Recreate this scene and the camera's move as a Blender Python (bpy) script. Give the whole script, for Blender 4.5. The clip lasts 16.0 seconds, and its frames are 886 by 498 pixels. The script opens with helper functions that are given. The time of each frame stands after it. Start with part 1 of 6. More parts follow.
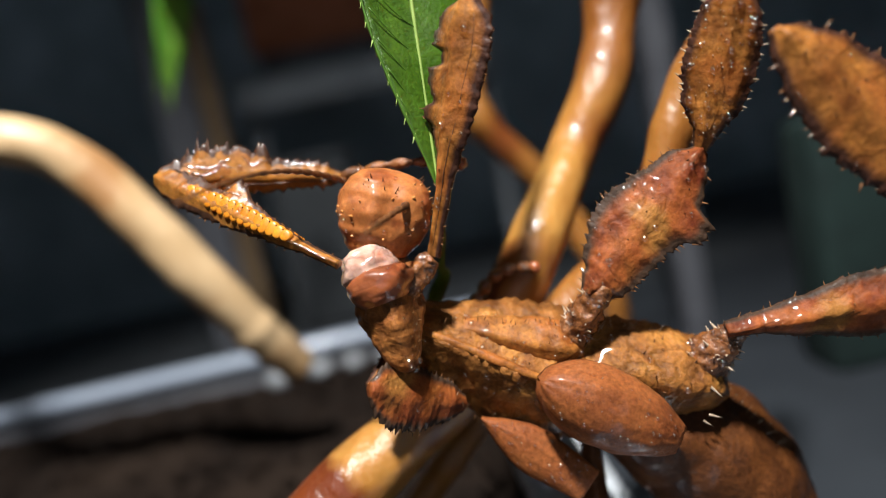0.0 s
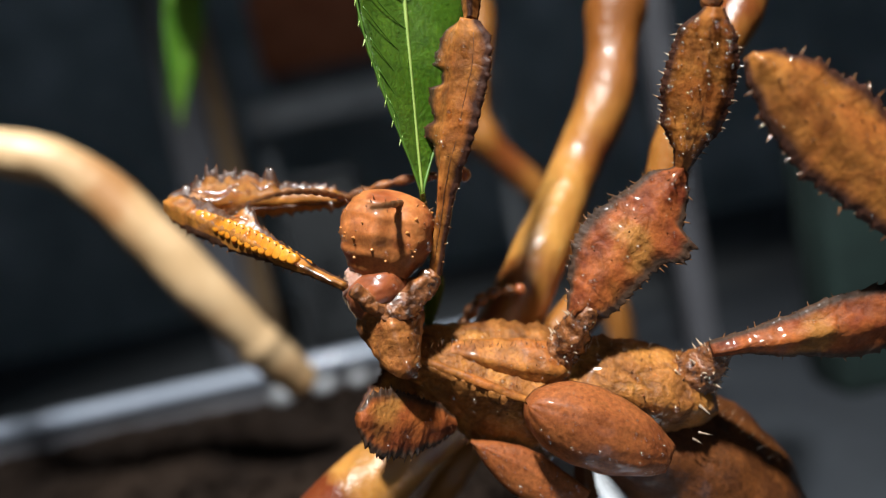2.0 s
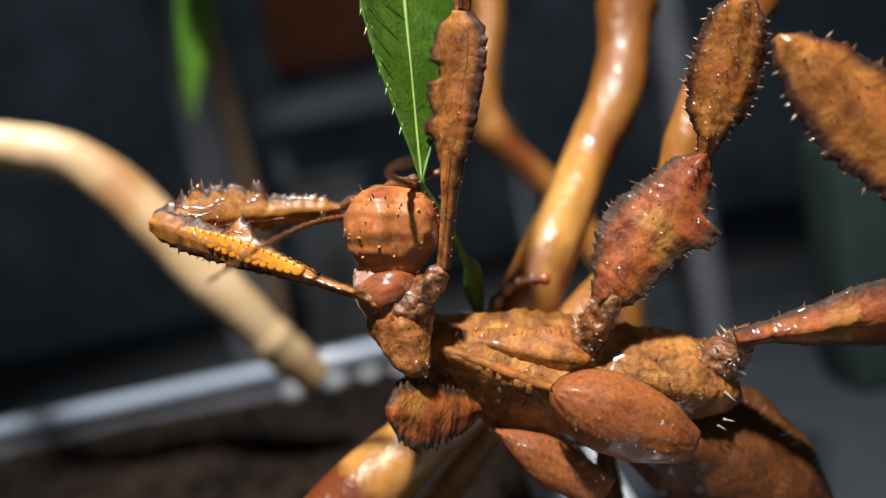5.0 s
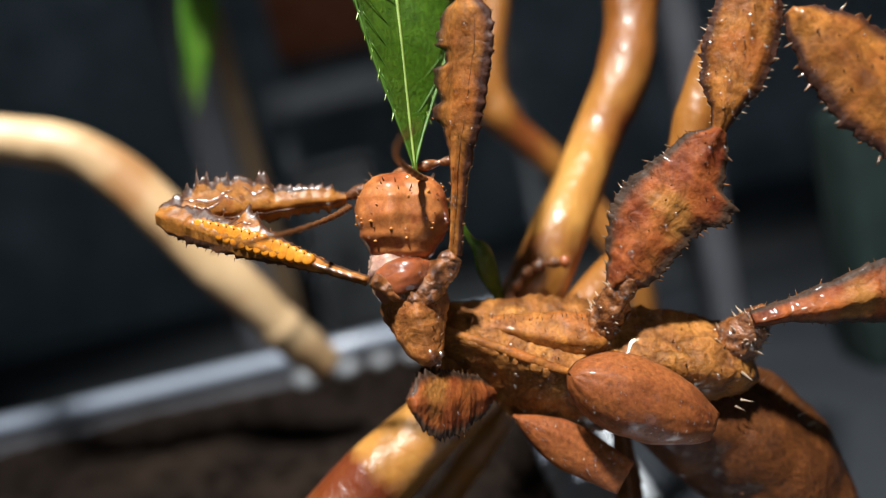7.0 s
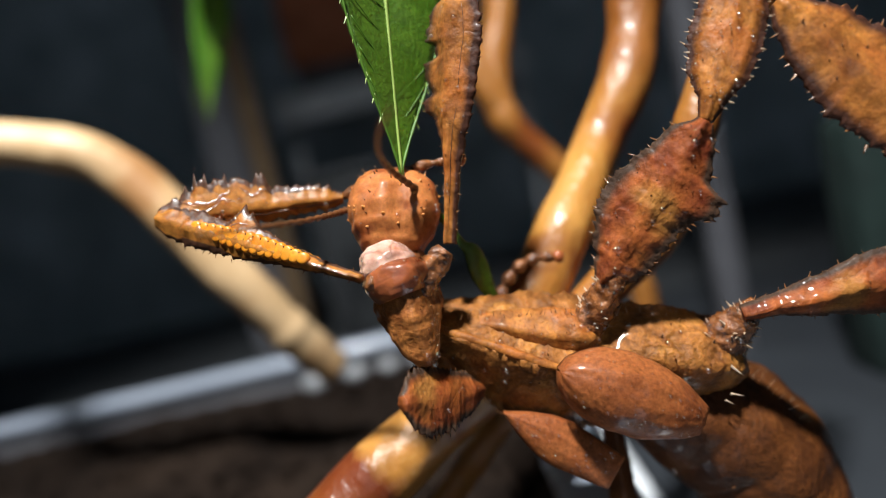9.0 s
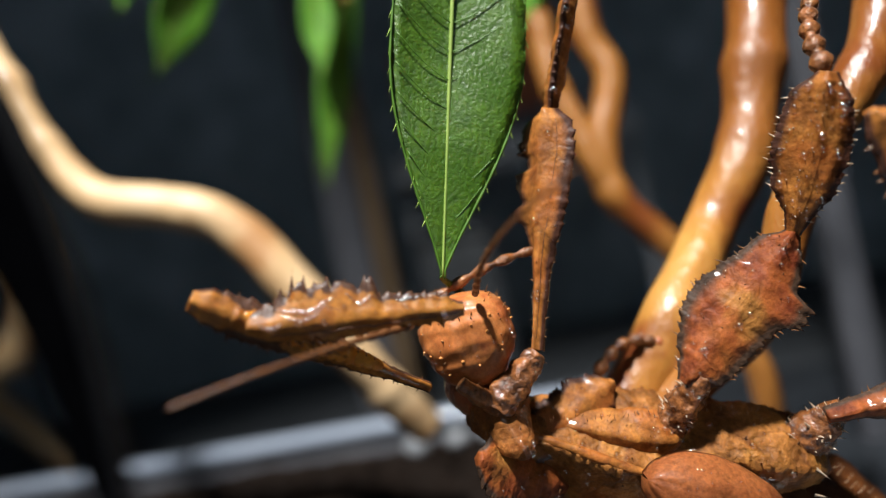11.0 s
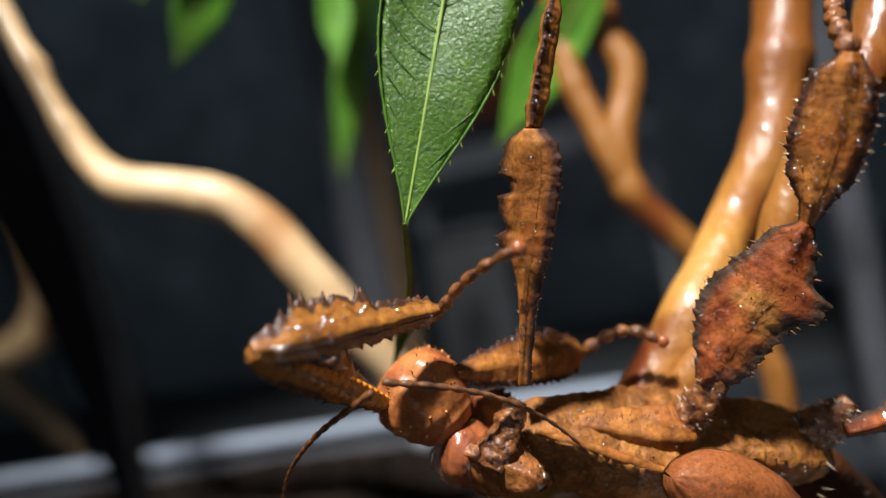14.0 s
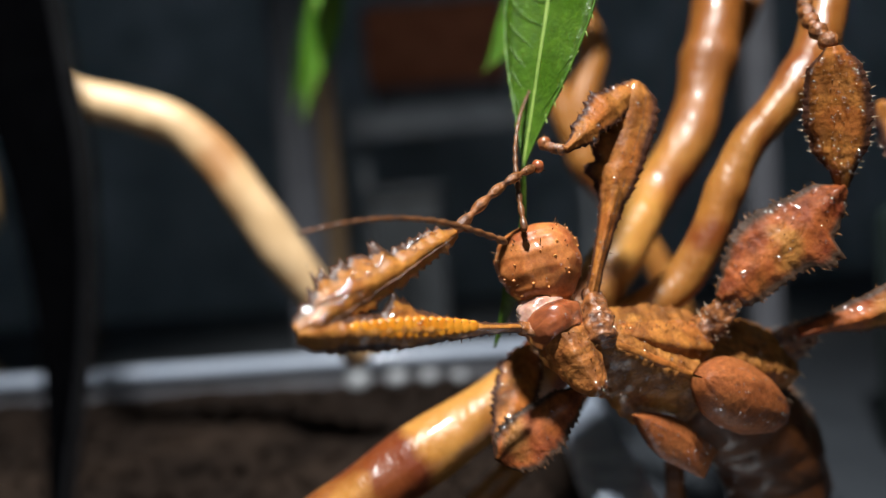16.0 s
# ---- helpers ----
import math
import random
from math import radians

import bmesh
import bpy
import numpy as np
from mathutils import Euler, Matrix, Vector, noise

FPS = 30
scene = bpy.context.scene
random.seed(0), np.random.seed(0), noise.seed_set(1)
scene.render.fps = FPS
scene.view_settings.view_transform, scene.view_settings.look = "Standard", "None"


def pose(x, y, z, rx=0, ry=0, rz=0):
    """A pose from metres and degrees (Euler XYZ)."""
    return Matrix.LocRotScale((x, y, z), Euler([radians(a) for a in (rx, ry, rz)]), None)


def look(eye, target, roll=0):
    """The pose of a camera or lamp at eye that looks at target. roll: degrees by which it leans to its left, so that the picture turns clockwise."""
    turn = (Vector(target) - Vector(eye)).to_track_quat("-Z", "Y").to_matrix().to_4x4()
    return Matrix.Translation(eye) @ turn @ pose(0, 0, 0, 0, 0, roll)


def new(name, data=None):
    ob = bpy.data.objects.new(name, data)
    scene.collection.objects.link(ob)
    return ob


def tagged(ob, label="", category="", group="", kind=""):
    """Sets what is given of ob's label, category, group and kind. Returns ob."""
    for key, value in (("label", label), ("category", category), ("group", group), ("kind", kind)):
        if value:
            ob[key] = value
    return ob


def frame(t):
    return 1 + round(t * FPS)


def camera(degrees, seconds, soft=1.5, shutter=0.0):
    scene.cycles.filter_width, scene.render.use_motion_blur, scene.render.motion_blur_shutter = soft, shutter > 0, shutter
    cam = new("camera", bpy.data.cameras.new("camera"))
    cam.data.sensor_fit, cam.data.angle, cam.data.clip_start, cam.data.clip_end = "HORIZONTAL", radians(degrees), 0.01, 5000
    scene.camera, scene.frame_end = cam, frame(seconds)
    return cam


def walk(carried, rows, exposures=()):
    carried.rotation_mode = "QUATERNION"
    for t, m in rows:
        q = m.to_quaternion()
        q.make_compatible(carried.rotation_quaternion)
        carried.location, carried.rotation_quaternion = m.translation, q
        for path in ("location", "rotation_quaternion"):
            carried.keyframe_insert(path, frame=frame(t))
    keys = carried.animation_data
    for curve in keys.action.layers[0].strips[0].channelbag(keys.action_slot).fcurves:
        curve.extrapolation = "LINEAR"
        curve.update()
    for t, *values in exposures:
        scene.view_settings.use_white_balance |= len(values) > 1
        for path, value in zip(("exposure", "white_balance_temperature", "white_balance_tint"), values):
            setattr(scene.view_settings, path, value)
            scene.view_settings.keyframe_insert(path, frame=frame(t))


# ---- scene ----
cam = camera(66, 16.0, 1.1)
walk(cam, [(0, pose(-0.00214, 0.00235, 0.22327, 80.1, 11.9, -5.1)),
    (0.5, pose(-0.00200, 0.00190, 0.22249, 80.1, 12.0, -4.7)),
    (1, pose(-0.00163, -0.00016, 0.22211, 81.2, 11.5, -3.9)),
    (1.5, pose(-0.00125, 0.00096, 0.22174, 82.0, 11.6, -4.0)),
    (2, pose(-0.00117, 0.00116, 0.22256, 81.9, 11.5, -4.3)),
    (2.5, pose(-0.00040, 0.00114, 0.22254, 81.9, 11.7, -3.9)),
    (3, pose(-0.00119, 0.00005, 0.22223, 81.9, 11.6, -3.6)),
    (3.5, pose(-0.00129, -0.00001, 0.22245, 81.8, 11.6, -3.6)),
    (4, pose(-0.00165, 0.00053, 0.22177, 82.0, 11.3, -3.6)),
    (6.5, pose(-0.00140, 0.00147, 0.22138, 81.4, 12.6, -2.9)),
    (7, pose(-0.00131, 0.00217, 0.22114, 80.9, 12.9, -2.8)),
    (7.5, pose(-0.00151, 0.00191, 0.22096, 81.3, 12.7, -2.7)),
    (8, pose(-0.00197, 0.00189, 0.22041, 81.6, 12.4, -3.0)),
    (8.5, pose(-0.00154, 0.00113, 0.22019, 81.5, 12.5, -2.5)),
    (9, pose(0.00000, 0.00000, 0.22000, 81.8, 12.9, -1.8)),
    (9.5, pose(0.00054, -0.00030, 0.21956, 82.7, 12.6, -0.7)),
    (10, pose(-0.00016, 0.00059, 0.22256, 86.0, 11.1, 4.5)),
    (10.2, pose(0.00225, -0.00084, 0.22413, 87.1, 11.8, 6.0)),
    (12.5, pose(0.00255, -0.00032, 0.22307, 89.1, 11.2, 9.2)),
    (13, pose(0.00244, -0.00006, 0.22261, 89.0, 11.0, 9.2)),
    (13.5, pose(0.00201, -0.00039, 0.22261, 88.9, 10.9, 9.0)),
    (14, pose(0.00106, -0.00072, 0.22296, 88.6, 10.9, 8.6)),
    (14.3, pose(-0.00015, -0.00201, 0.22254, 88.0, 10.3, 8.4)),
    (14.5, pose(-0.00134, -0.00242, 0.22092, 87.9, 9.5, 8.9)),
    (15, pose(-0.00479, -0.01189, 0.21824, 86.5, 8.8, 8.8)),
    (15.5, pose(-0.00872, -0.01405, 0.21857, 85.0, 6.2, 5.0)),
    (16, pose(-0.01075, -0.01550, 0.21887, 85.1, 4.5, 2.0))])
cam.data.dof.use_dof = True
cam.data.dof.aperture_fstop = 5.6

# ---- world and light ----
world = bpy.data.worlds.new("room")
scene.world = world
world.use_nodes = True
world.node_tree.nodes["Background"].inputs["Color"].default_value = (0.74, 0.89, 1.0, 1)
world.node_tree.nodes["Background"].inputs["Strength"].default_value = 0.52


def spot_lamp(name, eye, target, degrees, blend, radius, watts, colour):
    data = bpy.data.lights.new(name, "SPOT")
    data.spot_size, data.spot_blend, data.shadow_soft_size, data.energy, data.color = radians(degrees), blend, radius, watts, colour
    ob = new(name, data)
    ob.matrix_world = look(eye, target)
    return ob


# the hand torch that lights the insect from above
spot_lamp("torch_light", (-0.05, -0.17, 0.86), (-0.04, 0.13, 0.17), 54, 1.0, 0.03, 58.5, (0.965, 0.985, 0.97))


# ---- materials ----
def material(name, c1, c2, scale=300.0, rough=0.5, rough2=None, metal=0.0, bump=0.3, bump_scale=None, depth=0.0004,
             coat=0.0, subsurface=0.0, radius=0.002, streak=None, c3=None, scale3=60.0, bias=0.5, wrinkle=0.0, cells=900.0, margin=None, spec=0.5, patch=0.52, crease=0.0, fold=260.0, grain=0.0, film=0.0):
    m = bpy.data.materials.new(name)
    m.use_nodes = True
    nt = m.node_tree
    b = nt.nodes["Principled BSDF"]
    tc = nt.nodes.new("ShaderNodeTexCoord")
    mp = nt.nodes.new("ShaderNodeMapping")
    mp.inputs["Scale"].default_value = streak or (1, 1, 1)
    nt.links.new(tc.outputs["Object"], mp.inputs["Vector"])
    n1 = nt.nodes.new("ShaderNodeTexNoise")
    n1.inputs["Scale"].default_value, n1.inputs["Detail"].default_value, n1.inputs["Roughness"].default_value = scale, 6, 0.62
    nt.links.new(mp.outputs["Vector"], n1.inputs["Vector"])
    ramp = nt.nodes.new("ShaderNodeValToRGB")
    ramp.color_ramp.elements[0].position, ramp.color_ramp.elements[1].position = bias - 0.17, bias + 0.17
    ramp.color_ramp.elements[0].color, ramp.color_ramp.elements[1].color = (*c1, 1), (*c2, 1)
    nt.links.new(n1.outputs["Fac"], ramp.inputs["Fac"])
    colour = ramp.outputs["Color"]
    n3 = nt.nodes.new("ShaderNodeTexNoise")
    n3.inputs["Scale"].default_value, n3.inputs["Detail"].default_value = scale3, 3
    nt.links.new(tc.outputs["Object"], n3.inputs["Vector"])
    if c3:
        r3 = nt.nodes.new("ShaderNodeValToRGB")
        r3.color_ramp.elements[0].position, r3.color_ramp.elements[1].position = patch, patch + 0.14
        nt.links.new(n3.outputs["Fac"], r3.inputs["Fac"])
        mix = nt.nodes.new("ShaderNodeMix")
        mix.data_type = "RGBA"
        nt.links.new(r3.outputs["Color"], mix.inputs["Factor"])
        nt.links.new(colour, mix.inputs["A"])
        mix.inputs["B"].default_value = (*c3, 1)
        colour = mix.outputs["Result"]
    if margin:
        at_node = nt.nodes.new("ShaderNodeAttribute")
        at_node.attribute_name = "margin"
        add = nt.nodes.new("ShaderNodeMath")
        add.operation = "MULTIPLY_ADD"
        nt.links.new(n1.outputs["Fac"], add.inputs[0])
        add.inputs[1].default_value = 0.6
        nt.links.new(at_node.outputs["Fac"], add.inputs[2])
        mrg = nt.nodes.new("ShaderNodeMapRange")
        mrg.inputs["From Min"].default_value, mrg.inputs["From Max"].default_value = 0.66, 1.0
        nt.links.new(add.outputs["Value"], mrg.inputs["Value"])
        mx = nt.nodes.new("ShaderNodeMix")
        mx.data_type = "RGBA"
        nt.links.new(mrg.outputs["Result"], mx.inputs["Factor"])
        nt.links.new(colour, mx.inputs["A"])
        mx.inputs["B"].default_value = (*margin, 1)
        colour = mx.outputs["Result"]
    # grooves also darken the colour, putting the shade of creases into it
    if crease:
        n4 = nt.nodes.new("ShaderNodeTexNoise")
        n4.inputs["Scale"].default_value, n4.inputs["Detail"].default_value, n4.inputs["Distortion"].default_value = fold, 3, 0.6
        nt.links.new(mp.outputs["Vector"], n4.inputs["Vector"])
        dist = nt.nodes.new("ShaderNodeMath")
        sub = nt.nodes.new("ShaderNodeMath")
        sub.operation = "SUBTRACT"
        sub.inputs[1].default_value = 0.5
        nt.links.new(n4.outputs["Fac"], sub.inputs[0])
        dist.operation = "ABSOLUTE"
        nt.links.new(sub.outputs["Value"], dist.inputs[0])
        groove = nt.nodes.new("ShaderNodeMapRange")
        groove.inputs["From Min"].default_value, groove.inputs["From Max"].default_value = 0.0, 0.1
        groove.inputs["To Min"].default_value, groove.inputs["To Max"].default_value = 1 - crease, 1.0
        nt.links.new(dist.outputs["Value"], groove.inputs["Value"])
        mul = nt.nodes.new("ShaderNodeMix")
        mul.data_type, mul.blend_type = "RGBA", "MULTIPLY"
        mul.inputs["Factor"].default_value = 1.0
        nt.links.new(colour, mul.inputs["A"])
        nt.links.new(groove.outputs["Result"], mul.inputs["B"])
        colour = mul.outputs["Result"]
    if grain:
        n5 = nt.nodes.new("ShaderNodeTexNoise")
        n5.inputs["Scale"].default_value, n5.inputs["Detail"].default_value, n5.inputs["Roughness"].default_value = 1500, 4, 0.7
        nt.links.new(mp.outputs["Vector"], n5.inputs["Vector"])
        gr = nt.nodes.new("ShaderNodeMapRange")
        gr.inputs["From Min"].default_value, gr.inputs["From Max"].default_value = 0.3, 0.66
        gr.inputs["To Min"].default_value, gr.inputs["To Max"].default_value = 1 - grain, 1 + 0.35 * grain
        nt.links.new(n5.outputs["Fac"], gr.inputs["Value"])
        gm = nt.nodes.new("ShaderNodeMix")
        gm.data_type, gm.blend_type = "RGBA", "MULTIPLY"
        gm.inputs["Factor"].default_value = 1.0
        nt.links.new(colour, gm.inputs["A"])
        nt.links.new(gr.outputs["Result"], gm.inputs["B"])
        colour = gm.outputs["Result"]
    nt.links.new(colour, b.inputs["Base Color"])
    mr = nt.nodes.new("ShaderNodeMapRange")
    mr.inputs["To Min"].default_value, mr.inputs["To Max"].default_value = rough, rough if rough2 is None else rough2
    mr.inputs["From Min"].default_value, mr.inputs["From Max"].default_value = 0.35, 0.65
    nt.links.new(n3.outputs["Fac"], mr.inputs["Value"])
    nt.links.new(mr.outputs["Result"], b.inputs["Roughness"])
    b.inputs["Metallic"].default_value = metal
    b.inputs["Coat Weight"].default_value = coat
    if film:
        wet = nt.nodes.new("ShaderNodeTexNoise")
        wet.inputs["Scale"].default_value, wet.inputs["Detail"].default_value = 330, 3
        nt.links.new(tc.outputs["Object"], wet.inputs["Vector"])
        wr = nt.nodes.new("ShaderNodeMapRange")
        wr.inputs["From Min"].default_value, wr.inputs["From Max"].default_value = 0.5, 0.62
        wr.inputs["To Min"].default_value, wr.inputs["To Max"].default_value = coat * 0.15, film
        nt.links.new(wet.outputs["Fac"], wr.inputs["Value"])
        nt.links.new(wr.outputs["Result"], b.inputs["Coat Weight"])
    b.inputs["Coat Roughness"].default_value = 0.07
    b.inputs["Specular IOR Level"].default_value = spec
    b.inputs["Subsurface Weight"].default_value = subsurface
    b.inputs["Subsurface Radius"].default_value = (1.0, 0.45, 0.15)
    b.inputs["Subsurface Scale"].default_value = radius
    if bump:
        n2 = nt.nodes.new("ShaderNodeTexNoise")
        n2.inputs["Scale"].default_value, n2.inputs["Detail"].default_value = bump_scale or scale * 2, 5
        nt.links.new(mp.outputs["Vector"], n2.inputs["Vector"])
        bp = nt.nodes.new("ShaderNodeBump")
        bp.inputs["Strength"].default_value, bp.inputs["Distance"].default_value = bump, depth
        height = n2.outputs["Fac"]
        if wrinkle:
            vo = nt.nodes.new("ShaderNodeTexVoronoi")
            vo.feature = "SMOOTH_F1"
            vo.inputs["Scale"].default_value = cells
            warp = nt.nodes.new("ShaderNodeMix")
            warp.data_type = "VECTOR"
            warp.inputs["Factor"].default_value = 0.0012
            nt.links.new(mp.outputs["Vector"], warp.inputs["A"])
            nt.links.new(n1.outputs["Color"], warp.inputs["B"])
            nt.links.new(warp.outputs["Result"], vo.inputs["Vector"])
            ma = nt.nodes.new("ShaderNodeMath")
            ma.operation = "MULTIPLY_ADD"
            nt.links.new(vo.outputs["Distance"], ma.inputs[0])
            ma.inputs[1].default_value = wrinkle
            nt.links.new(height, ma.inputs[2])
            height = ma.outputs["Value"]
        if grain:
            gb = nt.nodes.new("ShaderNodeMath")
            gb.operation = "MULTIPLY_ADD"
            nt.links.new(n5.outputs["Fac"], gb.inputs[0])
            gb.inputs[1].default_value = 0.9 * grain
            nt.links.new(height, gb.inputs[2])
            height = gb.outputs["Value"]
        if crease:
            ga = nt.nodes.new("ShaderNodeMath")
            ga.operation = "MULTIPLY_ADD"
            nt.links.new(groove.outputs["Result"], ga.inputs[0])
            ga.inputs[1].default_value = 0.8
            nt.links.new(height, ga.inputs[2])
            height = ga.outputs["Value"]
        nt.links.new(height, bp.inputs["Height"])
        nt.links.new(bp.outputs["Normal"], b.inputs["Normal"])
    return m


CHITIN = material("brown_chitin", (0.179, 0.0591, 0.0143), (0.425, 0.162, 0.0366), 240, 0.6, 0.42, bump=0.9, bump_scale=520, depth=0.00054, coat=0.5, subsurface=0.06, radius=0.001, c3=(0.47, 0.196, 0.0453), scale3=170, wrinkle=0.5, cells=850, crease=0.36, fold=170, spec=0.18, grain=0.42, film=0.7)
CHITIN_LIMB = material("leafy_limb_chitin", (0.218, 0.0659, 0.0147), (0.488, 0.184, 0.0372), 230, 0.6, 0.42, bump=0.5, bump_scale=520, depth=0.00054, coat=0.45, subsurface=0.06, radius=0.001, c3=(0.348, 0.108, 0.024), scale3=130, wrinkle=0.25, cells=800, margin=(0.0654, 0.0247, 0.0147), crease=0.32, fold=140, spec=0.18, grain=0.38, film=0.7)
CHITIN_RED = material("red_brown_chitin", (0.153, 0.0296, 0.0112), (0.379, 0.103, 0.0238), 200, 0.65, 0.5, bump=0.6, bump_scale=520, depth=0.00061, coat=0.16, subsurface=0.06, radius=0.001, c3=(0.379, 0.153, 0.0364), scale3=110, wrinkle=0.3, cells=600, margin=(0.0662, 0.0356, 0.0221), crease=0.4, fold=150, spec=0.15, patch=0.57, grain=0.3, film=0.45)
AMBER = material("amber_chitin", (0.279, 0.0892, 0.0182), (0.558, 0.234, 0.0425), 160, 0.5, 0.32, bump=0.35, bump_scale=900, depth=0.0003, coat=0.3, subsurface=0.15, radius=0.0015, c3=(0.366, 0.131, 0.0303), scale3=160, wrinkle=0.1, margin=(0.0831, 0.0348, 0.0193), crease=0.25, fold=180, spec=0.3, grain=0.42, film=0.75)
AMBER_RIB = material("amber_rib", (0.58, 0.18, 0.011), (0.76, 0.29, 0.024), 300, 0.42, 0.3, bump=0.3, bump_scale=900, depth=0.0002, coat=0.3, subsurface=0.2, radius=0.0015, grain=0.2)
HEAD = material("smooth_head_chitin", (0.383, 0.113, 0.0293), (0.584, 0.212, 0.064), 170, 0.5, 0.36, bump=0.4, bump_scale=520, depth=0.0003, coat=0.45, subsurface=0.1, radius=0.001, c3=(0.345, 0.0907, 0.0279), scale3=150, wrinkle=0.15, cells=1000, crease=0.25, fold=110, spec=0.2, grain=0.3, film=0.55)
PAD = material("wing_pad_chitin", (0.26, 0.074, 0.022), (0.37, 0.116, 0.034), 210, 0.55, 0.45, bump=0.4, bump_scale=1100, depth=0.0003, coat=0.25, subsurface=0.06, radius=0.001, c3=(0.2, 0.055, 0.018), scale3=110, wrinkle=0.3, cells=950, crease=0.12, fold=120, spec=0.15, grain=0.45, film=0.6, patch=0.48)
FRONT = material("wet_front_chitin", (0.249, 0.0784, 0.0219), (0.516, 0.191, 0.0491), 260, 0.52, 0.34, bump=0.65, bump_scale=520, depth=0.00068, coat=0.7, subsurface=0.06, radius=0.001, c3=(0.152, 0.0467, 0.019), scale3=210, wrinkle=0.3, cells=700, crease=0.45, fold=120, spec=0.2, patch=0.56, grain=0.4, film=0.9)
# abdomen chitin darkened so its colour holds the shade below the thorax
BELLY = material("shaded_abdomen_chitin", (0.0547, 0.0174, 0.00662), (0.137, 0.0436, 0.0112), 150, 0.58, 0.42, bump=0.6, bump_scale=520, depth=0.00054, coat=0.35, subsurface=0.04, radius=0.001, c3=(0.166, 0.0555, 0.0149), scale3=80, wrinkle=0.25, cells=700, crease=0.25, fold=110, spec=0.15, patch=0.56, grain=0.45, film=0.5)
# collar's pale tone paints much of its wet shine into the base colour
COLLAR = material("sheen_toned_collar", (0.4, 0.13, 0.07), (0.68, 0.45, 0.36), 190, 0.3, 0.12, bump=0.4, bump_scale=600, depth=0.0005, coat=1.0, subsurface=0.1, radius=0.001, bias=0.44, crease=0.4, fold=220)
FOLD = material("red_neck_skin", (0.24, 0.058, 0.022), (0.42, 0.125, 0.042), 210, 0.35, 0.2, bump=0.4, bump_scale=600, depth=0.0004, coat=0.9, subsurface=0.1, radius=0.001, crease=0.35, fold=160)
SPINE_ORANGE = material("orange_spine_horn", (0.5, 0.16, 0.03), (0.7, 0.3, 0.08), 260, 0.4, bump=0, coat=0.4)
DARK = material("dark_joint_chitin", (0.05, 0.02, 0.012), (0.36, 0.125, 0.035), 500, 0.35, 0.2, bump=0.9, bump_scale=900, depth=0.0006, coat=0.5, wrinkle=0.5, grain=0.4)
SPINE = material("spine_horn", (0.03, 0.012, 0.006), (0.3, 0.13, 0.05), 260, 0.3, 0.2, bump=0, coat=0.5)
SPINE_PALE = material("pale_spine_horn", (0.3, 0.19, 0.11), (0.58, 0.44, 0.32), 260, 0.25, 0.2, bump=0, coat=0.6)
EYE = material("insect_eye", (0.16, 0.05, 0.02), (0.3, 0.1, 0.03), 900, 0.15, bump=0, coat=1.0)
WOOD = material("twisted_willow_bark", (0.34, 0.125, 0.02), (0.50, 0.242, 0.055), 50, 0.45, 0.36, bump=0.8, bump_scale=130, depth=0.0022, coat=0.16, subsurface=0.1, radius=0.001, c3=(0.15, 0.03, 0.008), scale3=60, streak=(1, 1, 0.5), patch=0.5, margin=(0.215, 0.068, 0.0105))
WOOD_PALE = material("pale_willow_wood", (0.52, 0.32, 0.15), (0.70, 0.48, 0.27), 40, 0.5, 0.4, bump=0.35, bump_scale=220, depth=0.0006, c3=(0.42, 0.21, 0.085), scale3=45)
LEAF = material("green_leaf", (0.034, 0.082, 0.005), (0.072, 0.15, 0.01), 380, 0.42, 0.3, bump=0.6, bump_scale=1500, depth=0.0003, subsurface=0.15, radius=0.001, c3=(0.045, 0.105, 0.006), scale3=90, grain=0.3)
LEAF_RIB = material("leaf_rib", (0.22, 0.32, 0.06), (0.3, 0.4, 0.09), 400, 0.45, bump=0)
LEAF_VEIN = material("leaf_vein", (0.05, 0.125, 0.01), (0.075, 0.165, 0.014), 400, 0.45, bump=0)
LEAF_FAR = material("far_green_leaf", (0.07, 0.2, 0.015), (0.13, 0.32, 0.03), 120, 0.4, bump=0.3, subsurface=0.2, radius=0.001)
FABRIC = material("black_fabric", (0.0006, 0.0006, 0.0008), (0.0018, 0.0018, 0.0022), 900, 0.95, bump=0.8, bump_scale=2500, depth=0.0003, spec=0.0)
ZIP = material("dark_zip_plastic", (0.006, 0.006, 0.007), (0.015, 0.015, 0.017), 400, 0.6, bump=0, spec=0.15)
METAL = material("dull_white_metal", (0.29, 0.33, 0.41), (0.38, 0.42, 0.50), 60, 0.32, 0.2, bump=0.2, bump_scale=200, depth=0.0004, coat=0.3)
SOIL = material("brown_soil", (0.007, 0.0042, 0.003), (0.017, 0.0103, 0.0072), 90, 0.9, bump=1.0, bump_scale=400, depth=0.003, c3=(0.024, 0.015, 0.0105), scale3=18, spec=0.1)
WALL = material("dark_mesh_wall", (0.239, 0.295, 0.338), (0.407, 0.474, 0.532), 25, 0.85, bump=0.5, bump_scale=900, depth=0.001, c3=(0.503, 0.574, 0.65), scale3=8)
POST = material("grey_plastic_post", (0.075, 0.075, 0.0874), (0.122, 0.122, 0.136), 50, 0.5, bump=0.2, depth=0.0005)
POST_BROWN = material("brown_post", (0.12, 0.072, 0.036), (0.204, 0.132, 0.072), 60, 0.6, bump=0.2, depth=0.0005)
GREY = material("grey_shelf", (0.24, 0.252, 0.271), (0.384, 0.396, 0.418), 40, 0.6, bump=0.2, depth=0.0005)
BRICK = material("terracotta", (0.4, 0.112, 0.048), (0.64, 0.208, 0.096), 50, 0.8, bump=0.5, depth=0.001)
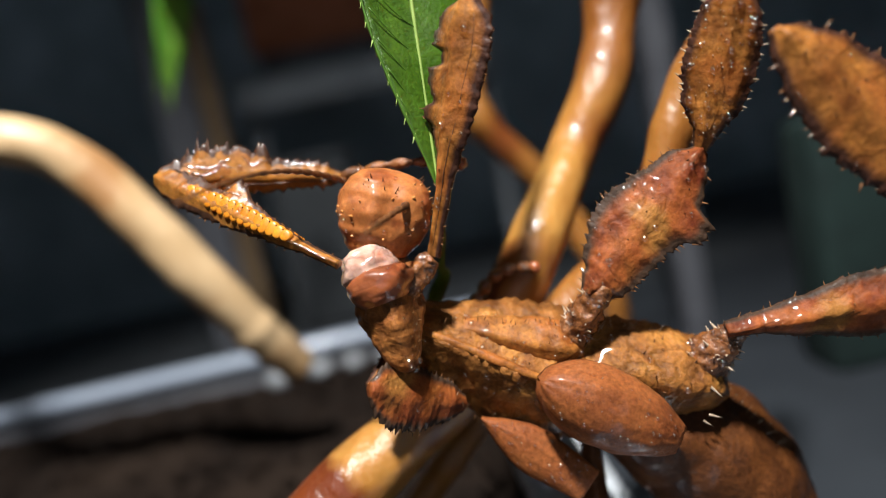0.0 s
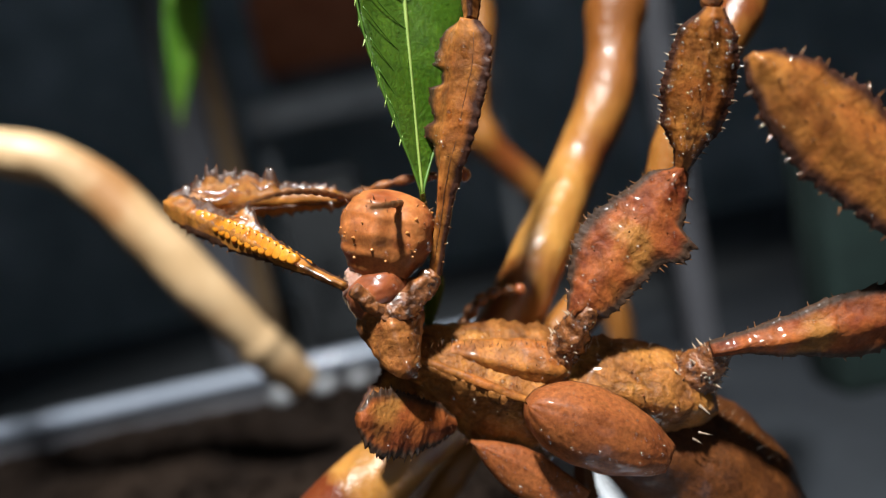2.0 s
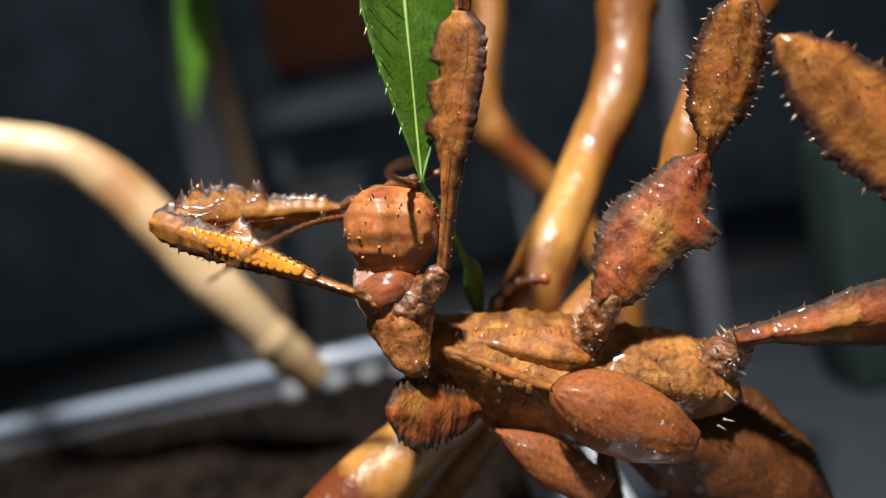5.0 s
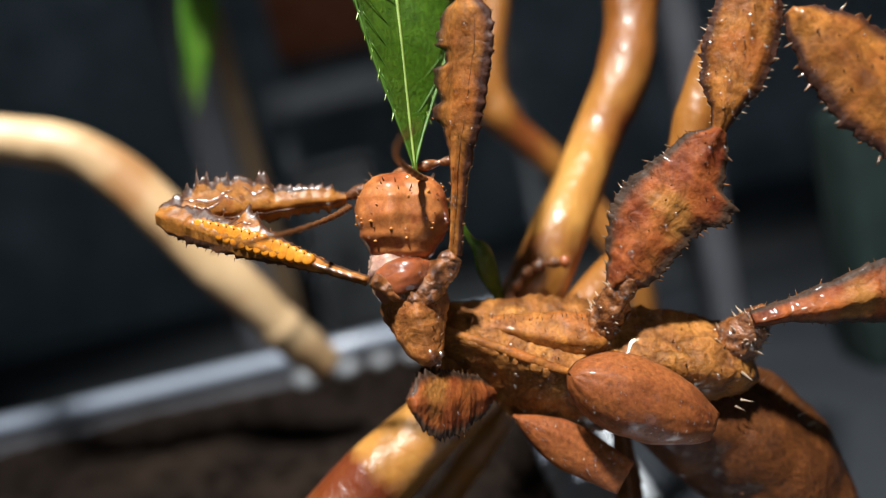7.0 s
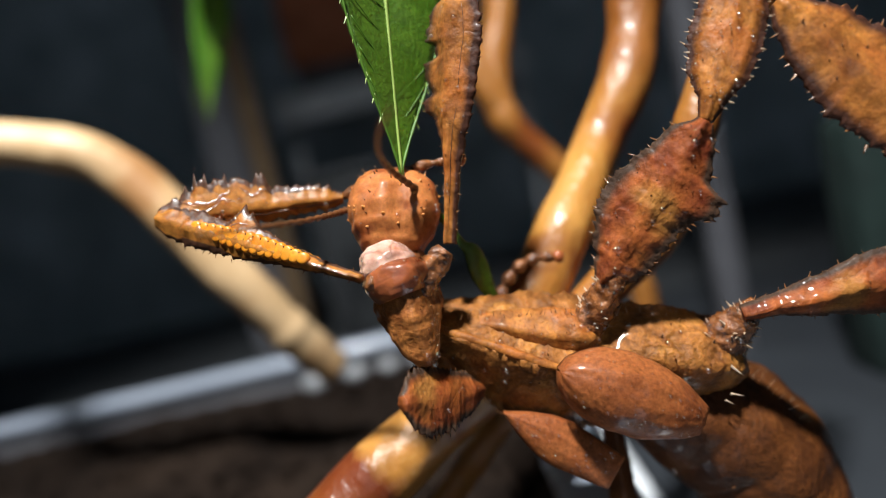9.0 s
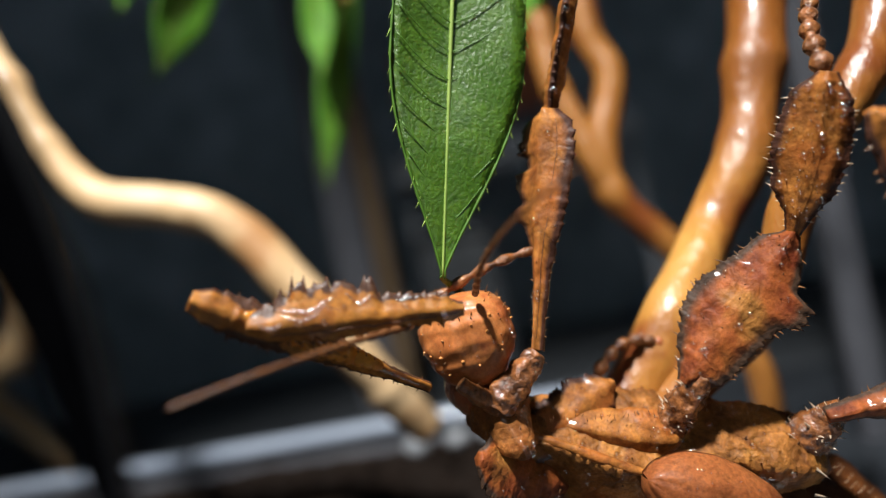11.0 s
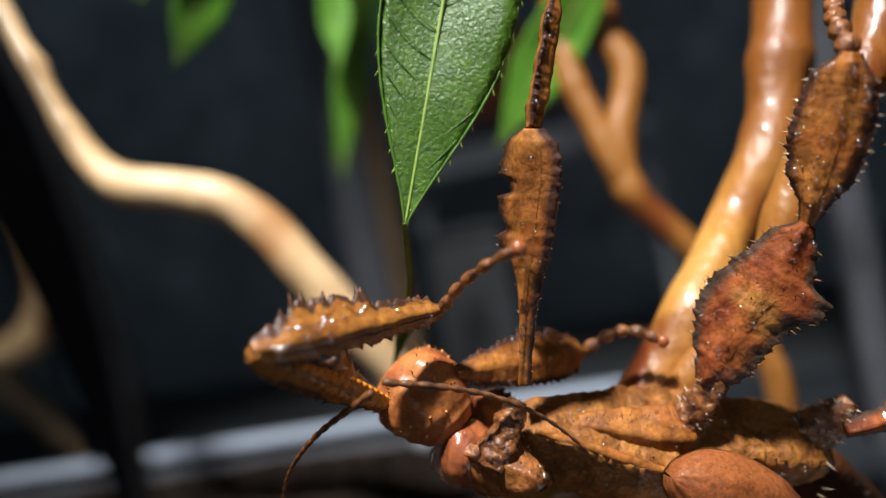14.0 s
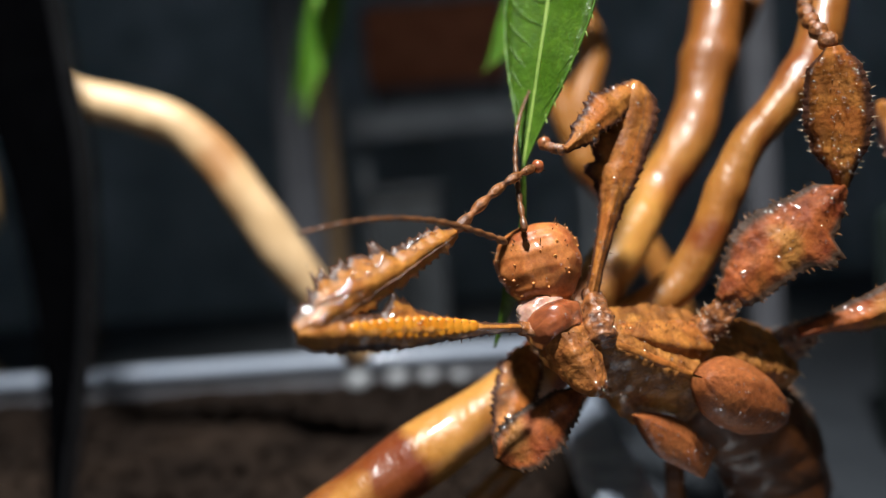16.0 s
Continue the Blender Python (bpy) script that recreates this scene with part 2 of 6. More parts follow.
GREEN = material("dark_green_cloth", (0.00288, 0.0126, 0.0108), (0.0072, 0.0227, 0.0189), 80, 0.85, bump=0.5, bump_scale=700, depth=0.0006)
BENCH = material("dark_bench_top", (0.043, 0.0464, 0.0518), (0.0746, 0.0795, 0.0863), 30, 0.6, 0.45, bump=0.3, bump_scale=200, depth=0.0005)
SHEET = material("pale_grey_sheet", (0.0203, 0.0231, 0.0285), (0.0298, 0.0339, 0.0405), 30, 0.6, 0.5, bump=0.2, bump_scale=300, depth=0.0004)
CARD = material("white_card", (0.74, 0.77, 0.82), (0.82, 0.84, 0.88), 40, 0.5, bump=0.2, bump_scale=300, depth=0.0003)
GLINT_BALL = material("white_glint_ball", (0.216, 0.222, 0.234), (0.3, 0.306, 0.324), 150, 0.3, bump=0.2, depth=0.0003)
ROOM = material("dim_room_wall", (0.1, 0.1, 0.11), (0.16, 0.16, 0.17), 6, 0.9, bump=0.2, depth=0.001)

RIDGE = material("dark_ridge_chitin", (0.06, 0.022, 0.009), (0.16, 0.055, 0.018), 600, 0.55, 0.4, bump=0.6, bump_scale=1200, depth=0.0003)
ANTENNA = material("dark_antenna_chitin", (0.05, 0.02, 0.01), (0.2, 0.075, 0.025), 700, 0.4, 0.3, bump=0.6, bump_scale=900, depth=0.0004)


def water(name, shine, rough):
    """Clear water: mostly see-through, with a sharp shine."""
    m = bpy.data.materials.new(name)
    m.use_nodes = True
    nt = m.node_tree
    nt.nodes.clear()
    out, mix, clear, gloss = (nt.nodes.new("ShaderNode" + kind) for kind in ("OutputMaterial", "MixShader", "BsdfTransparent", "BsdfGlossy"))
    clear.inputs["Color"].default_value = (1.0, 0.95, 0.88, 1)
    gloss.inputs["Color"].default_value, gloss.inputs["Roughness"].default_value = (1, 1, 1, 1), rough
    mix.inputs["Fac"].default_value = shine
    nt.links.new(clear.outputs["BSDF"], mix.inputs[1])
    nt.links.new(gloss.outputs["BSDF"], mix.inputs[2])
    nt.links.new(mix.outputs["Shader"], out.inputs["Surface"])
    return m


WATER = water("water_drop", 0.16, 0.12)
FILM = water("water_film", 0.3, 0.2)


# ---- mesh helpers ----
def mesh_of(name, verts, faces, mat, smooth=True):
    me = bpy.data.meshes.new(name)
    me.from_pydata([tuple(v) for v in verts], [], faces)
    bm = bmesh.new()
    bm.from_mesh(me)
    bmesh.ops.recalc_face_normals(bm, faces=bm.faces[:])
    bm.to_mesh(me)
    bm.free()
    me.polygons.foreach_set("use_smooth", [smooth] * len(me.polygons))
    me.materials.append(mat)
    me.update()
    return me


def part(name, me, parent=None, label=""):
    ob = new(name, me)
    ob.parent = parent
    if name in ("spine_fringe", "wetness", "spine_crest", "zip_edge"):
        ob["kind"] = "stuff"
    return tagged(ob, label) if label else ob


def empty(name):
    ob = new(name)
    ob.empty_display_size = 0.005
    return ob


def tube_data(points, radii, sides=14, cap=True, wobble=0.0, freq=80.0, flat=1.0):
    """Vertices and faces of a round limb along points."""
    pts = [Vector(p) for p in points]
    verts, faces, up = [], [], Vector((0.13, 0.21, 0.97))
    for i, p in enumerate(pts):
        d = (pts[min(i + 1, len(pts) - 1)] - pts[max(i - 1, 0)]).normalized()
        side = d.cross(up).normalized()
        over = side.cross(d)
        up = over
        for k in range(sides):
            a = 2 * math.pi * k / sides
            v = side * math.cos(a) + over * math.sin(a) * flat
            r = radii[i] * (1 + (wobble * noise.noise((p + v * radii[i]) * freq) if wobble else 0))
            verts.append(p + v * r)
    n = len(pts)
    for i in range(n - 1):
        for k in range(sides):
            a, b = i * sides + k, i * sides + (k + 1) % sides
            faces.append((a, b, b + sides, a + sides))
    if cap:
        faces.append(tuple(range(sides))[::-1])
        faces.append(tuple(range((n - 1) * sides, n * sides)))
    return verts, faces


def glide(rows, steps):
    """Catmull-Rom through rows of (x, y, z, radius)."""
    rows = [np.array(r, float) for r in rows]
    rows = [2 * rows[0] - rows[1]] + rows + [2 * rows[-1] - rows[-2]]
    out = []
    for i in range(1, len(rows) - 2):
        p0, p1, p2, p3 = rows[i - 1:i + 3]
        for k in range(steps):
            u = k / steps
            out.append(0.5 * (2 * p1 + (p2 - p0) * u + (2 * p0 - 5 * p1 + 4 * p2 - p3) * u * u + (3 * p1 - p0 - 3 * p2 + p3) * u ** 3))
    out.append(rows[-2])
    return out


def box_data(lo, hi, verts, faces):
    n = len(verts)
    for x in (lo[0], hi[0]):
        for y in (lo[1], hi[1]):
            for z in (lo[2], hi[2]):
                verts.append((x, y, z))
    for f in ((0, 1, 3, 2), (4, 6, 7, 5), (0, 4, 5, 1), (2, 3, 7, 6), (0, 2, 6, 4), (1, 5, 7, 3)):
        faces.append(tuple(n + i for i in f))


def bevelled(name, lo, hi, mat, edge=0.002, smooth=True):
    """A box with rounded edges."""
    bm = bmesh.new()
    bmesh.ops.create_cube(bm, size=1)
    for v in bm.verts:
        v.co = Vector([lo[i] + (v.co[i] + 0.5) * (hi[i] - lo[i]) for i in range(3)])
    bmesh.ops.bevel(bm, geom=bm.edges[:], offset=edge, segments=3, affect="EDGES", profile=0.5)
    me = bpy.data.meshes.new(name)
    bm.to_mesh(me)
    bm.free()
    me.polygons.foreach_set("use_smooth", [smooth] * len(me.polygons))
    me.materials.append(mat)
    return me


def sample(rows, s):
    """Smoothly read a column table at s."""
    xs = [r[0] for r in rows]
    i = max(0, min(len(xs) - 2, int(np.searchsorted(xs, s, "right")) - 1))
    u = (s - xs[i]) / (xs[i + 1] - xs[i])
    u = min(1, max(0, u))
    u = u * u * (3 - 2 * u) * 0.6 + u * 0.4
    return [a + (b - a) * u for a, b in zip(rows[i][1:], rows[i + 1][1:])]


# ---- the enclosure ----
def structure(name, me, label):
    return tagged(new(name, me), label, kind="structure")


structure("ground", bevelled("ground", (-0.8, -0.8, 0.0), (0.8, 0.9, 0.098), BENCH), "dark bench top under the tray and the plants")
structure("wall_north", bevelled("wall_north", (-0.62, 0.74, 0.098), (0.62, 0.77, 0.9), WALL), "dark mesh back wall of the enclosure")
structure("wall_east", bevelled("wall_east", (0.6, -0.6, 0.098), (0.63, 0.74, 0.9), WALL), "dark mesh side wall of the enclosure")
structure("wall_west", bevelled("wall_west", (-0.63, -0.6, 0.098), (-0.6, 0.74, 0.9), WALL), "dark mesh side wall of the enclosure")


def fill_light_wall():
    """An unseen room wall behind, with an opening added to let in fill light."""
    verts, faces = [], []
    for lo, hi in (((-0.62, -0.64, 0.098), (0.62, -0.6, 0.25)), ((-0.62, -0.64, 0.75), (0.62, -0.6, 0.9)), ((-0.62, -0.64, 0.25), (-0.45, -0.6, 0.75)), ((0.45, -0.64, 0.25), (0.62, -0.6, 0.75))):
        box_data(lo, hi, verts, faces)
    return mesh_of("wall_south", verts, faces, ROOM, False)


# wall opening and its frame are out of view, added for soft fill
structure("wall_south", fill_light_wall(), "unseen dim grey room wall with an added fill-light opening")
fill_opening = structure("fill_opening_1", None, "unseen plain grey frame round the added fill-light opening")
for lo, hi in (((-0.45, -0.635, 0.2502), (0.45, -0.605, 0.27)), ((-0.45, -0.635, 0.73), (0.45, -0.605, 0.7498)), ((-0.4498, -0.635, 0.2702), (-0.43, -0.605, 0.7298)), ((0.43, -0.635, 0.2702), (0.4498, -0.605, 0.7298))):
    part("opening_frame", bevelled("opening_frame", lo, hi, POST, 0.002), fill_opening)
structure("ceiling", bevelled("ceiling", (-0.63, -0.64, 0.9), (0.63, 0.77, 0.93), ROOM), "dim grey ceiling over the enclosure")


def frame_post(name, lo, hi, mat, label):
    ob = empty(name)
    part("post", bevelled("post", lo, hi, mat, 0.004), ob)
    return tagged(ob, label, "post", "enclosure frame")


frame_post("frame_post", (-0.135, 0.44, 0.098), (-0.108, 0.46, 0.9), POST, "upright grey plastic post of the enclosure frame")
frame_post("frame_post", (-0.108, 0.445, 0.098), (-0.096, 0.46, 0.9), POST_BROWN, "thin brown upright strip beside the grey post")
frame_post("frame_post", (0.118, 0.3, 0.098), (0.132, 0.315, 0.9), POST, "slim grey upright post before the side mesh")

shelf = empty("shelf")
part("board", bevelled("board", (-0.096, 0.5, 0.262), (0.09, 0.52, 0.284), GREY, 0.003), shelf)
part("bracket", bevelled("bracket", (-0.094, 0.521, 0.098), (-0.086, 0.535, 0.283), GREY, 0.002), shelf)
part("bracket", bevelled("bracket", (0.08, 0.521, 0.098), (0.088, 0.535, 0.283), GREY, 0.002), shelf)
tagged(shelf, "pale grey shelf edge across the dark back of the enclosure", "shelf")
pot = empty("terracotta_block")
part("block", bevelled("block", (-0.085, 0.54, 0.305), (0.03, 0.6, 0.37), BRICK, 0.006), pot)
part("foot", bevelled("foot", (-0.08, 0.545, 0.284), (0.025, 0.595, 0.3049), POST, 0.002), pot)
tagged(pot, "blurred terracotta-red block standing behind the grey shelf", "block")
bin_ob = empty("storage_bin")
part("bin_body", bevelled("bin_body", (-0.09, 0.5, 0.098), (-0.03, 0.54, 0.215), BENCH, 0.006), bin_ob)
part("lid", bevelled("lid", (-0.092, 0.498, 0.2152), (-0.028, 0.542, 0.225), BENCH, 0.003), bin_ob)
tagged(bin_ob, "dark grey plastic box standing before the back wall", "box")
cloth = empty("green_cloth")
part("panel", bevelled("panel", (0.15, 0.24, 0.0985), (0.29, 0.265, 0.2), GREEN, 0.006), cloth)
tagged(cloth, "dark green fabric panel hanging by the side mesh", "cloth")

sheet = new("paper_sheet", bevelled("paper_sheet", (0.0495, -0.1, 0.0982), (0.3, 0.43, 0.1005), SHEET, 0.0008))
tagged(sheet, "pale grey sheet lying on the bench beside the tray", "sheet")

card = new("white_card", bevelled("white_card", (0.0285, 0.08, 0.0982), (0.048, 0.335, 0.102), CARD, 0.0012))
tagged(card, "bright white card strip lying beside the tray", "card")

# tray with a pale rim, filled with soil
tray = empty("planting_tray")
part("back_rim", bevelled("back_rim", (-0.42, 0.286, 0.1425), (0.0235, 0.2955, 0.148), METAL, 0.0024), tray, "dull whitish metal rim")
part("side_rim", bevelled("side_rim", (0.0115, 0.02, 0.139), (0.0275, 0.2855, 0.148), METAL, 0.003), tray, "dull whitish metal rim")
part("back_side", bevelled("back_side", (-0.42, 0.29, 0.0982), (0.022, 0.295, 0.1423), POST, 0.001), tray)
part("right_side", bevelled("right_side", (0.016, 0.02, 0.0982), (0.022, 0.2898, 0.1388), METAL, 0.001), tray)
tagged(tray, "shallow planting tray with a dull white metal rim", "tray")


def soil_bed():
    verts, faces, nx, ny = [], [], 90, 60
    for j in range(ny + 1):
        for i in range(nx + 1):
            x, y = -0.42 + 0.4355 * i / nx, 0.02 + 0.2695 * j / ny
            z = 0.1345 + 0.0025 * noise.noise((x * 40, y * 40, 0)) + 0.002 * noise.noise((x * 160, y * 160, 3))
            verts.append((x, y, z))
    for j in range(ny):
        for i in range(nx):
            a = j * (nx + 1) + i
            faces.append((a, a + 1, a + nx + 2, a + nx + 1))
    rnd = random.Random(4)
    for _ in range(1500):
        x, y, r = rnd.uniform(-0.4, 0.012), rnd.uniform(0.04, 0.284), rnd.uniform(0.0008, 0.0026)
        z, n = 0.1355, len(verts)
        ring = [(x + r * math.cos(a) * rnd.uniform(0.7, 1.3), y + r * math.sin(a) * rnd.uniform(0.7, 1.3), z) for a in (0, 1.26, 2.5, 3.8, 5.0)]
        verts.extend(ring + [(x, y, z + r * 1.3), (x, y, z - r)])
        for k in range(5):
            faces.append((n + k, n + (k + 1) % 5, n + 5))
            faces.append((n + (k + 1) % 5, n + k, n + 6))
    return mesh_of("soil", verts, faces, SOIL)


tagged(new("soil", soil_bed()), "crumbly dark brown soil filling the tray", "soil", kind="stuff")


# white balls added to imitate blurred bright glints on the soil by the rim
for x, y, r in ((-0.0641, 0.2752, 0.0058), (-0.0474, 0.2774, 0.0052), (-0.0334, 0.2787, 0.0044), (-0.0199, 0.2774, 0.0036)):
    bm = bmesh.new()
    bmesh.ops.create_icosphere(bm, subdivisions=2, radius=r)
    for v in bm.verts:
        v.co *= 1 + 0.18 * noise.noise(v.co * 300 + Vector((x * 90, y * 50, 0)))
        v.co.z *= 0.8
    me = bpy.data.meshes.new("pebble")
    bm.to_mesh(me)
    bm.free()
    me.polygons.foreach_set("use_smooth", [True] * len(me.polygons))
    me.materials.append(GLINT_BALL)
    glint_ball = new("pebble", me)
    glint_ball.location = (x, y, 0.1355 + r * 0.6)
    tagged(glint_ball, "small white glossy ball imitating a blurred glint by the rim", "pebble", "pebbles by the rim")


# ---- branches ----
def branch(name, rows, mat, label, knots=(), sides=20, steps=12, wobble=0.12, bark_shade=((0, 0.55), (1, 0.55))):
    """A winding branch: its stem, and a knot for each row of (share, size, width, side angle). The last rows of (share,
    darkening) put wood tone and dimming light into the stem's colour.
    """
    ob = empty(name)
    path = glide(rows, steps)
    radii = []
    for i, p in enumerate(path):
        s = i / (len(path) - 1)
        r = p[3]
        for at_s, size, width, angle in knots:
            r *= 1 + size * math.exp(-((s - at_s) / width) ** 2)
        radii.append(r)
    stem = mesh_of("stem", *tube_data([p[:3] for p in path], radii, sides, True, wobble, 70), mat)
    # stem colour is darkened by share, standing partly for light falling off
    share = [min(1, max(0, sample(bark_shade, i // sides / (len(path) - 1))[0])) for i in range(len(stem.vertices))]
    stem.attributes.new("margin", "FLOAT", "POINT").data.foreach_set("value", share)
    part("stem", stem, ob)
    for at_s, size, width, angle in knots:
        i = round(at_s * (len(path) - 1))
        p, d = Vector(path[i][:3]), (Vector(path[i + 1][:3]) - Vector(path[i - 1][:3])).normalized()
        side = d.cross(Vector((0, 1, 0))).normalized()
        out = side * math.cos(angle) - d.cross(side) * math.sin(angle)
        r = path[i][3]
        base = p + out * r * 0.3
        v, f = tube_data([base, base + out * r * 0.35, base + out * r * 0.62, base + out * r * 0.74 + d * r * 0.05], [r * 0.55, r * 0.5, r * 0.34, r * 0.1], 14, True, 0.2, 200)
        part("knot", mesh_of("knot", v, f, mat), ob, "rounded barky knot")
    return tagged(ob, label, "branch", "twisted branches")


main_branch = branch("branch", [(-0.0640, 0.1000, 0.1400, 0.0066), (-0.0480, 0.1046, 0.1525, 0.0065), (-0.0341, 0.1088, 0.1610, 0.0063), (-0.0229, 0.1117, 0.1672, 0.0063), (-0.0117, 0.1155, 0.1723, 0.0060), (0.0015, 0.1195, 0.1795, 0.0058), (0.0136, 0.1241, 0.1908, 0.0055), (0.0219, 0.1277, 0.2015, 0.0051), (0.0335, 0.1385, 0.2138, 0.0050), (0.0416, 0.1420, 0.2242, 0.0052), (0.0467, 0.1461, 0.2338, 0.0053), (0.0506, 0.1499, 0.2435, 0.0060), (0.0544, 0.1537, 0.2543, 0.0059), (0.0591, 0.1587, 0.2669, 0.0061), (0.0664, 0.1633, 0.2868, 0.0060)], WOOD, "thick glossy orange-brown twisted branch with dark stains", ((0.79, 0.1, 0.02, 0.4), (0.68, 0.07, 0.02, 2.6), (0.5, 0.07, 0.02, 1.2)), bark_shade=((0, 0.6), (0.2, 0.4), (0.33, 0.05), (0.55, 0.15), (0.68, 0.7), (1, 0.85)))
curved_branch = branch("branch", [(0.0134, 0.1203, 0.1856, 0.0039), (0.0206, 0.1210, 0.1907, 0.0039), (0.0299, 0.1209, 0.1969, 0.0037), (0.0358, 0.1209, 0.2055, 0.0037), (0.0401, 0.1218, 0.2141, 0.0037), (0.0456, 0.1229, 0.2237, 0.0037), (0.0535, 0.1239, 0.2318, 0.0038), (0.0608, 0.1270, 0.2408, 0.0041), (0.0662, 0.1313, 0.2538, 0.0042), (0.0695, 0.1347, 0.2682, 0.0042)], WOOD, "slimmer glossy orange branch curving up from the thick one", ((0.45, 0.1, 0.03, 1.5), (0.72, 0.09, 0.03, 2.6)))
branch("branch", [(-0.0330, 0.1240, 0.1370, 0.003), (-0.0147, 0.1265, 0.1501, 0.0029), (-0.0032, 0.1279, 0.1600, 0.0029), (0.0056, 0.1281, 0.1686, 0.0027), (0.0151, 0.1297, 0.1800, 0.0022)], WOOD, "thin orange twig beside the foot of the thick branch", ((0.5, 0.1, 0.04, 1.0),))
branch("branch", [(0.0534, 0.1895, 0.1498, 0.0036), (0.0523, 0.1896, 0.1713, 0.0039), (0.0460, 0.1939, 0.1901, 0.0040), (0.0376, 0.1958, 0.2072, 0.0040), (0.0254, 0.1961, 0.2240, 0.0044), (0.0252, 0.1983, 0.2387, 0.0045), (0.0316, 0.2027, 0.2575, 0.0045), (0.0282, 0.2054, 0.2721, 0.0046), (0.0288, 0.2079, 0.2962, 0.0043)], WOOD, "blurred orange-brown twig behind the thick branch", ((0.5, 0.12, 0.03, 2.9),))
branch("branch", [(0.0250, 0.1960, 0.2238, 0.0038), (0.0218, 0.1957, 0.2344, 0.0038), (0.0188, 0.1984, 0.2466, 0.0038), (0.0152, 0.2011, 0.2610, 0.0039), (0.0152, 0.2054, 0.2820, 0.0040), (0.0169, 0.2059, 0.2952, 0.0040)], WOOD, "forked orange-brown twig behind the thick branch", ((0.55, 0.1, 0.03, 2.2),))
branch("branch", [(0.0608, 0.1719, 0.2498, 0.0027), (0.0681, 0.1784, 0.2579, 0.0027), (0.0755, 0.1849, 0.2722, 0.0028)], WOOD, "short orange side twig on the thick branch")
left_branch = branch("branch", [(-0.1516, 0.1853, 0.3346, 0.0046), (-0.1452, 0.1835, 0.3122, 0.0047), (-0.1363, 0.1810, 0.2890, 0.0050), (-0.1294, 0.1815, 0.2708, 0.0056), (-0.1183, 0.1826, 0.2562, 0.0061), (-0.1021, 0.1850, 0.2505, 0.0061), (-0.0866, 0.1873, 0.2438, 0.0061), (-0.0757, 0.1886, 0.2312, 0.0065), (-0.0646, 0.1897, 0.2123, 0.0066), (-0.0560, 0.1926, 0.1967, 0.0065), (-0.0495, 0.1971, 0.1823, 0.0061), (-0.0419, 0.2049, 0.1675, 0.0058)], WOOD_PALE, "pale tan branch bent in an S above the tray", ((0.165, 0.22, 0.016, 0.3), (0.26, 0.16, 0.02, 0.5), (0.5, 0.06, 0.02, 2.0), (0.9, 0.12, 0.014, 1.2)), wobble=0.17)
branch("branch", [(-0.3463, 0.3489, 0.3981, 0.0119), (-0.3112, 0.3527, 0.3658, 0.0119), (-0.2912, 0.3525, 0.3092, 0.0133), (-0.2802, 0.3516, 0.2641, 0.0133), (-0.2794, 0.3496, 0.2305, 0.0126), (-0.2958, 0.3455, 0.2080, 0.0106), (-0.3285, 0.3396, 0.1998, 0.0099), (-0.3680, 0.3332, 0.2010, 0.0093), (-0.3991, 0.3246, 0.1457, 0.0093), (-0.4112, 0.3195, 0.0958, 0.0093)], WOOD_PALE, "pale hooked branch behind the black strap", ((0.45, 0.1, 0.03, 0.6),))
branch("branch", [(-0.4806, 0.4688, 0.2322, 0.0091), (-0.4349, 0.4725, 0.1699, 0.0091), (-0.4039, 0.4753, 0.1328, 0.0091), (-0.3807, 0.4774, 0.1039, 0.0091)], WOOD_PALE, "thin dim twig leaning over the tray rim")


# ---- black strap at the opening ----
STRAP_PATH = [(-0.0509, 0.0470, 0.2468, 0.0060), (-0.0497, 0.0467, 0.2415, 0.0058), (-0.0476, 0.0459, 0.2316, 0.0046), (-0.0463, 0.0452, 0.2228, 0.0038), (-0.0462, 0.0439, 0.2085, 0.0024), (-0.0482, 0.0424, 0.1932, 0.0010), (-0.0498, 0.0412, 0.1806, 0.0009)]


def strap_mesh():
    rows = glide(STRAP_PATH, 10)
    verts, faces = [], []
    for i, (x, y, z, r) in enumerate(rows):
        for k in range(16):
            a = 2 * math.pi * k / 16
            verts.append((x + r * math.cos(a), y + 0.001 * math.sin(a), z))
    for i in range(len(rows) - 1):
        for k in range(16):
            a, b = i * 16 + k, i * 16 + (k + 1) % 16
            faces.append((a, b, b + 16, a + 16))
    return mesh_of("band", verts, faces, FABRIC)


strap = empty("fabric_strap")
part("band", strap_mesh(), strap)


def zip_teeth():
    verts, faces = [], []
    for i, (x, y, z, r) in enumerate(glide(STRAP_PATH, 26)):
        box_data((x + r - 0.0004, y - 0.0006, z - 0.00022), (x + r + 0.0004, y + 0.0006, z + 0.00022), verts, faces)
    return mesh_of("zip_edge", verts, faces, ZIP, False)


part("zip_edge", zip_teeth(), strap, "fine grey teeth along the strap's edge")
tagged(strap, "black woven fabric strap hanging at the enclosure's opening", "strap")


